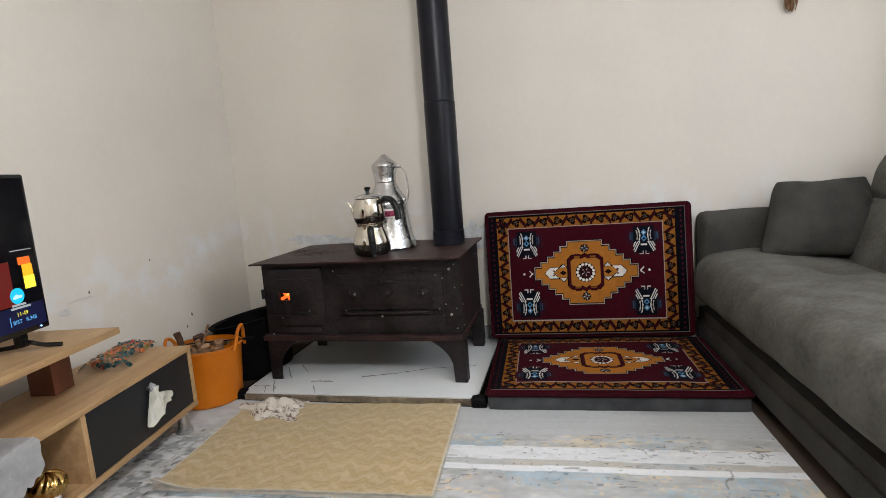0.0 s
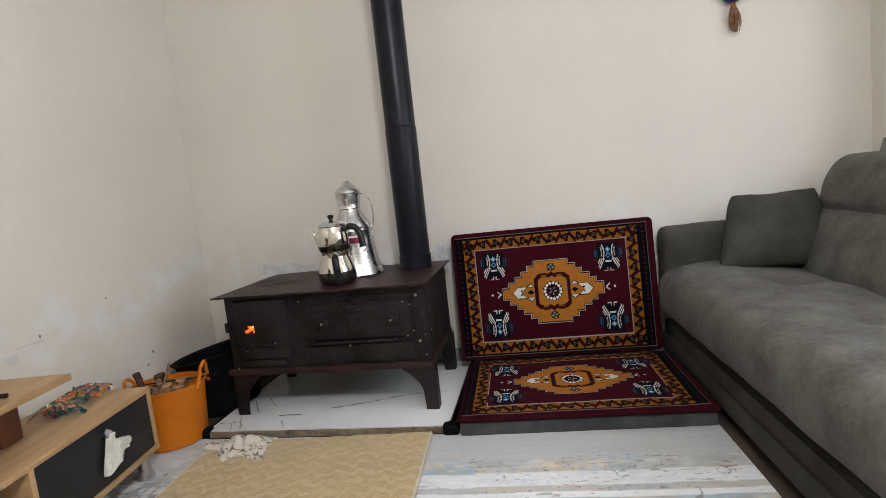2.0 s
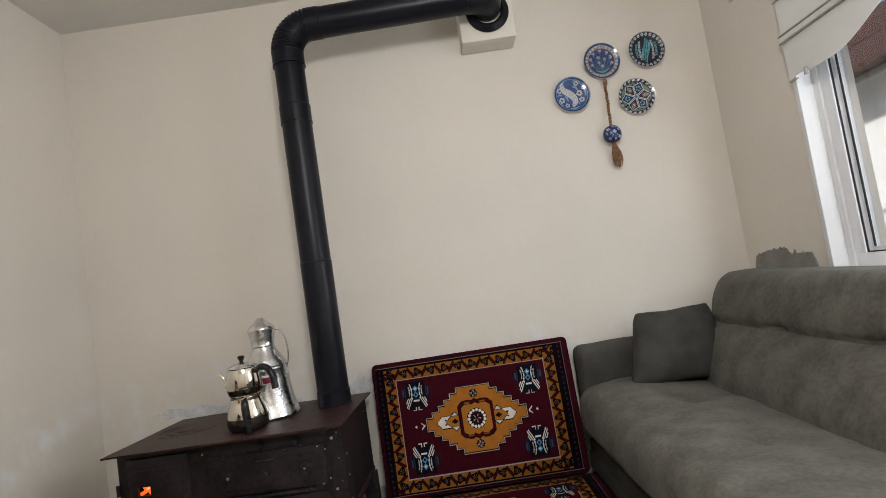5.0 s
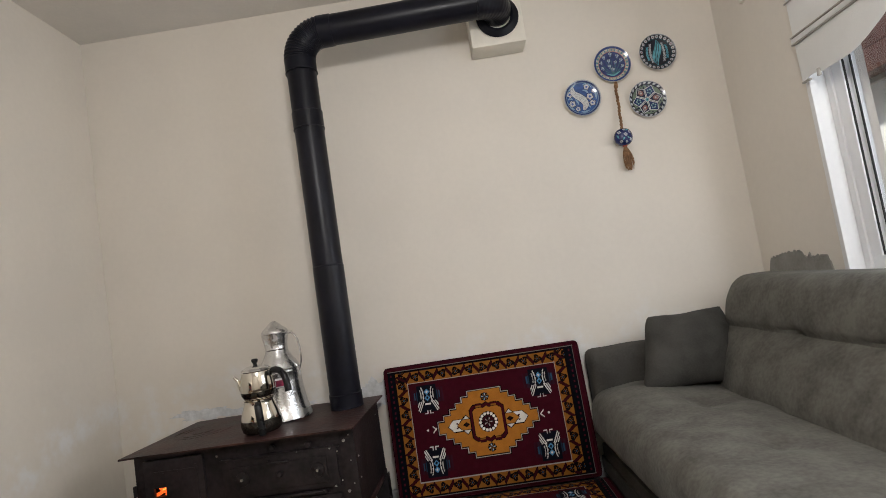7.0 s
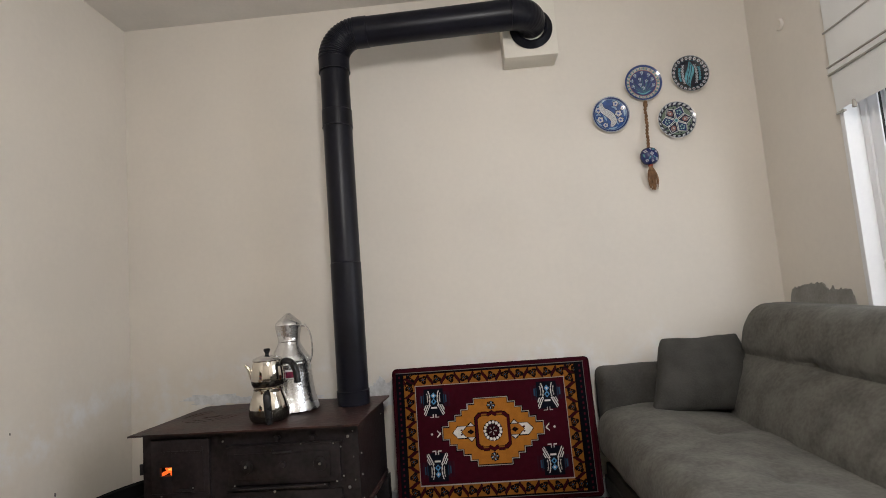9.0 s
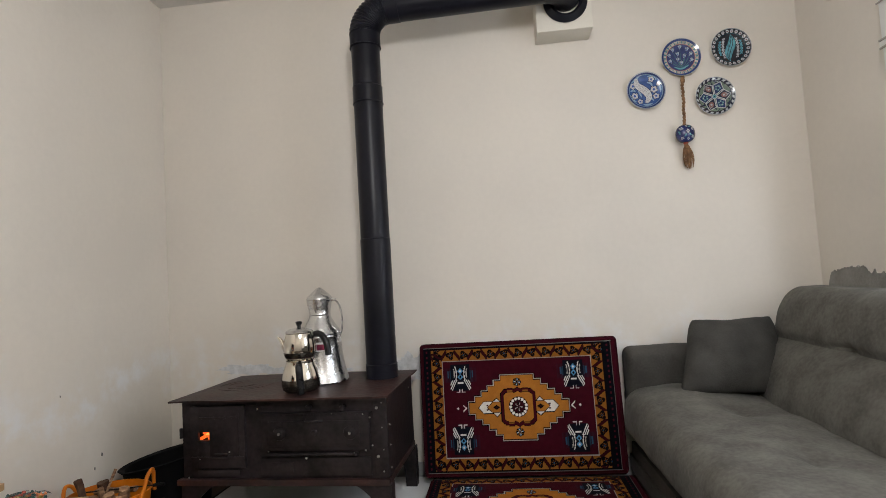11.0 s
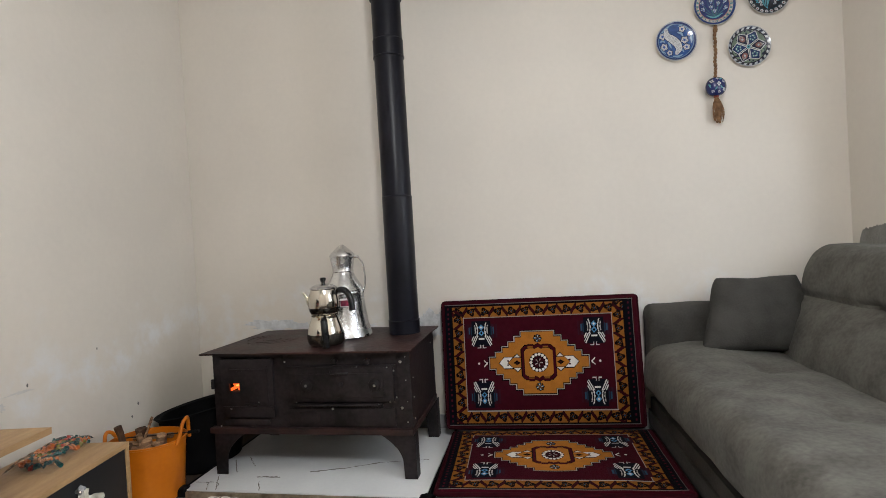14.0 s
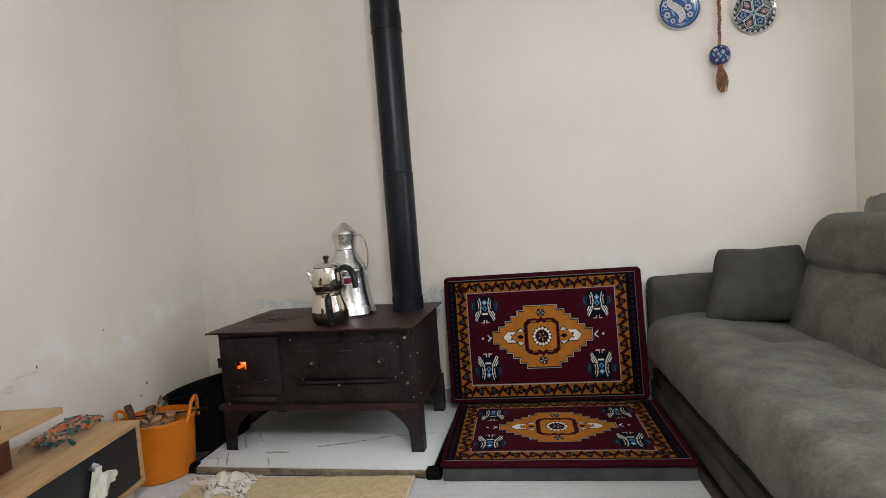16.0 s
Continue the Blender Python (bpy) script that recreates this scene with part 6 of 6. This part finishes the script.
def dye_swirl(x, y):
    r = np.hypot(x, y)
    col = np.tile(np.array((0.022, 0.070, 0.235)), (*x.shape, 1)) * (0.75 + 0.5 * vnoise(x * 90, y * 90, 52))[..., None]
    pale, ink = np.array((0.20, 0.33, 0.47)), np.array((0.006, 0.014, 0.055))
    for line in (((-0.072, 0.002), (-0.060, 0.008), (-0.050, 0.002)), ((-0.075, -0.020), (-0.066, -0.040), (-0.050, -0.052)), ((0.014, 0.070), (0.034, 0.068), (0.052, 0.052)), ((0.066, 0.030), (0.070, 0.010), (0.070, -0.012)), ((0.010, 0.042), (0.026, 0.036), (0.034, 0.020)), ((-0.030, 0.072), (-0.048, 0.060), (-0.060, 0.048)), ((-0.016, -0.070), (0.004, -0.072), (0.026, -0.066)), ((0.016, -0.010), (0.022, -0.030), (0.034, -0.052)), ((-0.036, 0.020), (-0.030, -0.004), (-0.022, -0.028))):
        d, _ = stroke(x, y, line, 0.0048)
        col[d < 1] = pale
    for cx, cy, q, tn in ((-0.060, 0.028, 0.016, 0.4), (-0.054, -0.022, 0.017, 1.4), (0.040, 0.004, 0.017, 0.9), (0.048, -0.030, 0.015, 2.2), (0.030, 0.056, 0.014, 0.1), (-0.030, -0.052, 0.013, 1.9), (0.062, 0.030, 0.010, 0.7)):
        flower(col, x, y, cx, cy, q, tn, WHT * 0.9, COB * 1.6, ink)
    d, t = stroke(x, y, ((-0.044, 0.058), (-0.038, 0.030), (-0.016, 0.012), (0.004, -0.008), (0.014, -0.034), (0.002, -0.056)), 0.0175)
    col[d < 1.16] = ink
    col[d < 1.0] = WHT
    col[(d < 0.75) & (vnoise(x * 420, y * 420, 53) > 0.55)] = WHT * 0.62
    col[(r > 0.079) & (r < 0.082)] = pale * 0.8
    col[(r >= 0.082) & (r < 0.089)] = ink * 2.2
    col[r > 0.0895] = WHT * 0.85
    return col


def dye_tulips(x, y):
    r = np.hypot(x, y)
    col = np.tile(COB * np.array((1.2, 0.85, 0.8)), (*x.shape, 1))
    col *= (0.8 + 0.4 * vnoise(x * 80, y * 80, 54))[..., None]
    ink = np.array((0.012, 0.016, 0.075))
    for i, (cx, cy) in enumerate(((-0.050, 0.012), (-0.046, -0.018), (-0.034, 0.038), (-0.012, 0.016), (0.000, 0.050), (0.018, 0.004), (0.032, 0.036), (0.046, 0.012), (0.048, -0.018), (-0.012, -0.012), (0.002, -0.030))):
        d, _ = stroke(x, y, ((0.004, -0.055), (cx * 0.55, (cy - 0.055) * 0.5), (cx, cy)), 0.0022)
        col[d < 1] = TEAL * 0.7
        lean = math.atan2(cy + 0.07, cx)
        for k, l in ((0.0, 0.0125), (0.55, 0.0115), (-0.55, 0.0115)):
            a = lean + k
            px, py = cx + 0.004 * math.cos(a), cy + 0.004 * math.sin(a)
            col[leaf(x, y, px, py, a, l + 0.002, 0.0062)] = ink
            col[leaf(x, y, px, py, a, l, 0.0044)] = WHT * np.array((0.62, 0.74, 0.86))
        col[np.hypot(x - cx, y - cy) < 0.0028] = COB * 2.2
    d, _ = stroke(x, y, ((-0.034, -0.044), (0.0, -0.056), (0.036, -0.040)), 0.0042)
    col[d < 1] = TEAL * 1.6
    col[(r > 0.066) & (r < 0.069)] = PNK * 0.9
    rim = (r >= 0.069) & (r < 0.083)
    col[rim] = (WHT * np.array((0.78, 0.72, 0.62))) * (0.55 + 0.8 * vnoise(x[rim] * 130, y[rim] * 130, 57))[..., None]
    an = np.arctan2(y, x)
    col[rim & (np.cos(26 * an) > 0.55) & (np.abs(r - 0.076) < 0.005)] = TEAL * 0.9
    col[r >= 0.083] = COB * 0.9
    col[r > 0.0915] = WHT * 0.7
    return col


def dye_leaves(x, y):
    r, an = np.hypot(x, y), np.arctan2(y, x)
    col = np.tile(DKB, (*x.shape, 1))
    bend = 0.010 * np.sin(y * 40)
    lens = np.abs(x - bend) < 0.021 * np.clip(1 - (y / 0.068) ** 2, 0, 1)
    col[lens] = TEAL * 1.35 * (0.6 + 0.8 * vnoise(x[lens] * 160, y[lens] * 90, 56))[..., None]
    col[(np.abs(np.abs(x - bend) - 0.006 * np.clip(1 - (y / 0.068) ** 2, 0, 1)) < 0.0013) & (np.abs(y) < 0.060)] = DKB
    for cx in (-0.050, -0.034, 0.036, 0.052):
        xs = cx * np.sqrt(np.clip(1 - (y / 0.085) ** 2, 0.05, 1))
        bead = np.hypot(x - xs, ((y / 0.0135) % 1 - 0.5) * 0.0135)
        m = (bead < 0.0064) & (np.abs(y) < (0.050 if abs(cx) < 0.04 else 0.036))
        col[m] = WHT * 0.8 if abs(cx) < 0.04 else TEAL * 1.5
        col[m & (bead < 0.0022)] = DKB * 2
    k = (an / (2 * math.pi) * 24) % 1 - 0.5
    bead = np.hypot(k * 2 * math.pi * 0.081 / 24, r - 0.081)
    col[bead < 0.0075] = WHT * 0.85
    col[bead < 0.0030] = PNK * 0.5
    col[(r > 0.0705) & (r < 0.0725)] = TEAL * 0.6
    col[r > 0.0905] = WHT * 0.6
    return col


def dye_star(x, y):
    r, an = np.hypot(x, y), np.arctan2(y, x) + 0.42
    green = np.array((0.13, 0.18, 0.14))
    col = np.tile(green, (*x.shape, 1))
    col[vnoise(x * 120, y * 120, 55) > 0.62] = DKB * 2
    k6 = an / (2 * math.pi) * 6
    loc = (k6 % 1 - 0.5) * 2 * math.pi / 6
    u, v = r * np.cos(loc), np.abs(r * np.sin(loc))
    w = np.clip(np.minimum((u - 0.004) * 0.60, (0.078 - u) * 0.95), 0, 1)
    odd = (np.floor(k6) % 2 == 0)
    pet = v < w
    col[pet] = WHT
    inner = v < w - 0.0036
    col[inner] = DKB * 1.6
    col[inner & ~odd] = COB * 0.55
    col[inner & odd & (np.hypot((u - 0.046) * 0.8, v) < 0.0125)] = PNK * 0.6
    col[inner & odd & (np.hypot(u - 0.044, v) < 0.0050)] = WHT * 0.75
    col[inner & odd & (np.abs(v - (0.066 - u) * 0.5) < 0.0018) & (u > 0.05)] = WHT * 0.6
    for du, dv in ((0.036, 0.0055), (0.048, 0.010), (0.054, 0.002)):
        q = np.hypot(u - du, v - dv)
        col[inner & ~odd & (q < 0.0050)] = TEAL * 0.9
        col[inner & ~odd & (q < 0.0022)] = WHT * 0.8
    col[(r > 0.0755) & (r < 0.078)] = DKB
    k = (an / (2 * math.pi) * 22 + r * 26) % 1
    col[r >= 0.078] = DKB * 1.5
    col[(r >= 0.0795) & (r < 0.089) & (k < 0.52)] = WHT * 0.9
    col[r > 0.0905] = WHT * 0.8
    col[r < 0.0085] = TEAL * 1.3
    col[r < 0.0035] = DKB * 2
    return col


def wall_plate(label, x, z, dye, radius=0.094):
    p = thing("wall_plate", label, "plate", (x, -0.002, z), (90, 0, 0), "painted plates on the wall")
    R, S = 64, 210
    rr = np.linspace(0, 1, R + 1) ** 0.9 * radius
    th = np.linspace(0, 2 * math.pi, S, endpoint=False)
    g, t = np.meshgrid(rr, th, indexing="ij")
    gx, gy = g * np.cos(t), g * np.sin(t)
    k = g / radius
    gz = 0.010 + 0.012 * np.clip((k - 0.55) / 0.45, 0, 1) ** 1.5
    verts = np.stack([gx, gy, gz], -1).reshape(-1, 3)
    idx = np.arange((R + 1) * S).reshape(R + 1, S)
    faces = np.stack([idx[:-1], idx[1:], np.roll(idx[1:], -1, 1), np.roll(idx[:-1], -1, 1)], -1).reshape(-1, 4)
    me = bpy.data.meshes.new("face")
    me.from_pydata(verts.tolist(), [], faces.tolist())
    sc = 0.094 / radius
    cols = np.concatenate([np.clip(dye(gx * sc, gy * sc), 0, 1), np.ones((*gx.shape, 1))], -1).reshape(-1, 4)
    me.color_attributes.new("dye", "FLOAT_COLOR", "POINT").data.foreach_set("color", cols.ravel().astype(np.float32))
    me.polygons.foreach_set("use_smooth", np.ones(len(me.polygons), dtype=bool))
    me.materials.append(glaze)
    f = new("face", me)
    f.parent = p
    HOME[f] = HOME[p]
    tagged(f, "painted glazed face")
    part("back", lathe([(0.0, 0.0), (0.05, 0.0), (0.055, 0.004), (radius - 0.004, 0.0175), (radius + 0.0006, 0.0212), (radius, 0.0225)], 64), mat("white_glaze", (0.72, 0.70, 0.66), None, 10, 0.25), p, local=True)


wall_plate("blue plate painted with a white curling leaf", 2.563, 1.866, dye_swirl)
wall_plate("violet-blue plate painted with pale tulips", 2.742, 2.016, dye_tulips)
wall_plate("black plate painted with turquoise leaves and white dots", 2.979, 2.041, dye_leaves)
wall_plate("plate painted with a six-petalled star in blue and pink", 2.886, 1.807, dye_star)

jute = mat("brown_jute", (0.31, 0.175, 0.09), (0.15, 0.078, 0.038), 60, 0.95, bump=0.7, bscale=300)


def bead_dye(x, y, z):
    col = np.tile(np.array((0.009, 0.018, 0.105)), (*x.shape, 1))
    for cx, cz, q in ((-0.026, 0.020, 0.0085), (-0.022, -0.026, 0.0065), (0.002, 0.006, 0.0090), (0.024, 0.018, 0.0075), (0.026, -0.020, 0.0080), (0.004, -0.030, 0.0060), (-0.002, 0.032, 0.0055)):
        rr, an = np.hypot(x - cx, z - cz), np.arctan2(z - cz, x - cx)
        m = rr < q * (0.62 + 0.42 * np.abs(np.cos(2 * an + cx * 90)))
        col[m] = WHT * 0.85
        col[m & (rr < q * 0.32)] = COB
    for cx, cz, a in ((-0.010, -0.014, 0.9), (-0.034, 0.000, 1.9), (0.014, -0.010, 2.3), (0.014, 0.030, 0.3)):
        col[leaf(x, z, cx, cz, a, 0.010, 0.0032)] = TEAL * 1.5
    return col


def hanging_charm():
    c = thing("hanging_charm", "blue glazed bead on a twisted jute cord with tassel", "charm", (2.745, -0.025, 1.95))
    top, ball = Vector((2.742, -0.014, 1.930)), Vector((2.724, -0.036, 1.628))
    n = 60
    for ph in (0, math.pi):
        pts = []
        for i in range(n + 1):
            q = top.lerp(ball + Vector((0, 0, 0.04)), i / n)
            a = ph + i * 0.75
            wob = 0.005 * nz(i * 0.11, 0, 0, 1)
            pts.append(q + Vector((0.0042 * math.cos(a) + wob, 0.004 * math.sin(a), 0)))
        part("cord_strand", tube(pts, 0.0042, 7), jute, c)
    part("cord_knot", lathe([(0, 0), (0.009, 0.004), (0.011, 0.015), (0.008, 0.030), (0, 0.034)], 12, (2.741, -0.016, 1.885)), jute, c)
    R, S = 44, 96
    th, t = np.meshgrid(np.linspace(0.12, math.pi - 0.12, R + 1), np.linspace(0, 2 * math.pi, S, endpoint=False), indexing="ij")
    px, py, pz = 0.0455 * np.sin(th) ** 0.75 * np.cos(t), 0.036 * np.sin(th) ** 0.75 * np.sin(t), 0.044 * np.cos(th)
    idx = np.arange((R + 1) * S).reshape(R + 1, S)
    faces = np.stack([idx[:-1], idx[1:], np.roll(idx[1:], -1, 1), np.roll(idx[:-1], -1, 1)], -1).reshape(-1, 4)
    off = ball - HOME[c].translation
    me = bpy.data.meshes.new("bead")
    me.from_pydata((np.stack([px, py, pz], -1).reshape(-1, 3) + np.array(off)).tolist(), [], faces.tolist())
    cols = np.concatenate([np.clip(bead_dye(px, py, pz), 0, 1), np.ones((*px.shape, 1))], -1).reshape(-1, 4)
    me.color_attributes.new("dye", "FLOAT_COLOR", "POINT").data.foreach_set("color", cols.ravel().astype(np.float32))
    me.polygons.foreach_set("use_smooth", np.ones(len(me.polygons), dtype=bool))
    me.materials.append(glaze)
    b = new("bead", me)
    b.parent = c
    HOME[b] = HOME[c]
    tagged(b, "round blue and white glazed bead")
    part("collar", lathe([(0.010, 0), (0.012, 0.004), (0.010, 0.008)], 16, (ball.x, ball.y, ball.z - 0.050)), mat("red_thread", (0.30, 0.06, 0.04), None, 40, 0.9), b)
    rnd = random.Random(3)
    bm = bmesh.new()
    for i in range(44):
        a, r = rnd.uniform(0, 6.28), rnd.uniform(0.003, 0.021)
        p0 = ball + Vector((0.004 * math.cos(a), 0.004 * math.sin(a), -0.044))
        p2 = ball + Vector((0.007 + r * math.cos(a), -0.002 + 0.6 * r * math.sin(a), -0.138 - rnd.uniform(0, 0.034)))
        p1 = p0.lerp(p2, 0.45) + Vector((0.007 * math.cos(a) + 0.006 * rnd.uniform(-1, 1), 0.005 * math.sin(a), 0))
        p3 = p1.lerp(p2, 0.6) + Vector((rnd.uniform(-1, 1), rnd.uniform(-1, 1), 0)) * 0.005
        tube(curve_points([p0, p1, p3, p2], 4), 0.0019, 5, bm=bm)
    tagged(part("tassel", bm, jute, c, "frayed jute tassel"), kind="stuff")


hanging_charm()
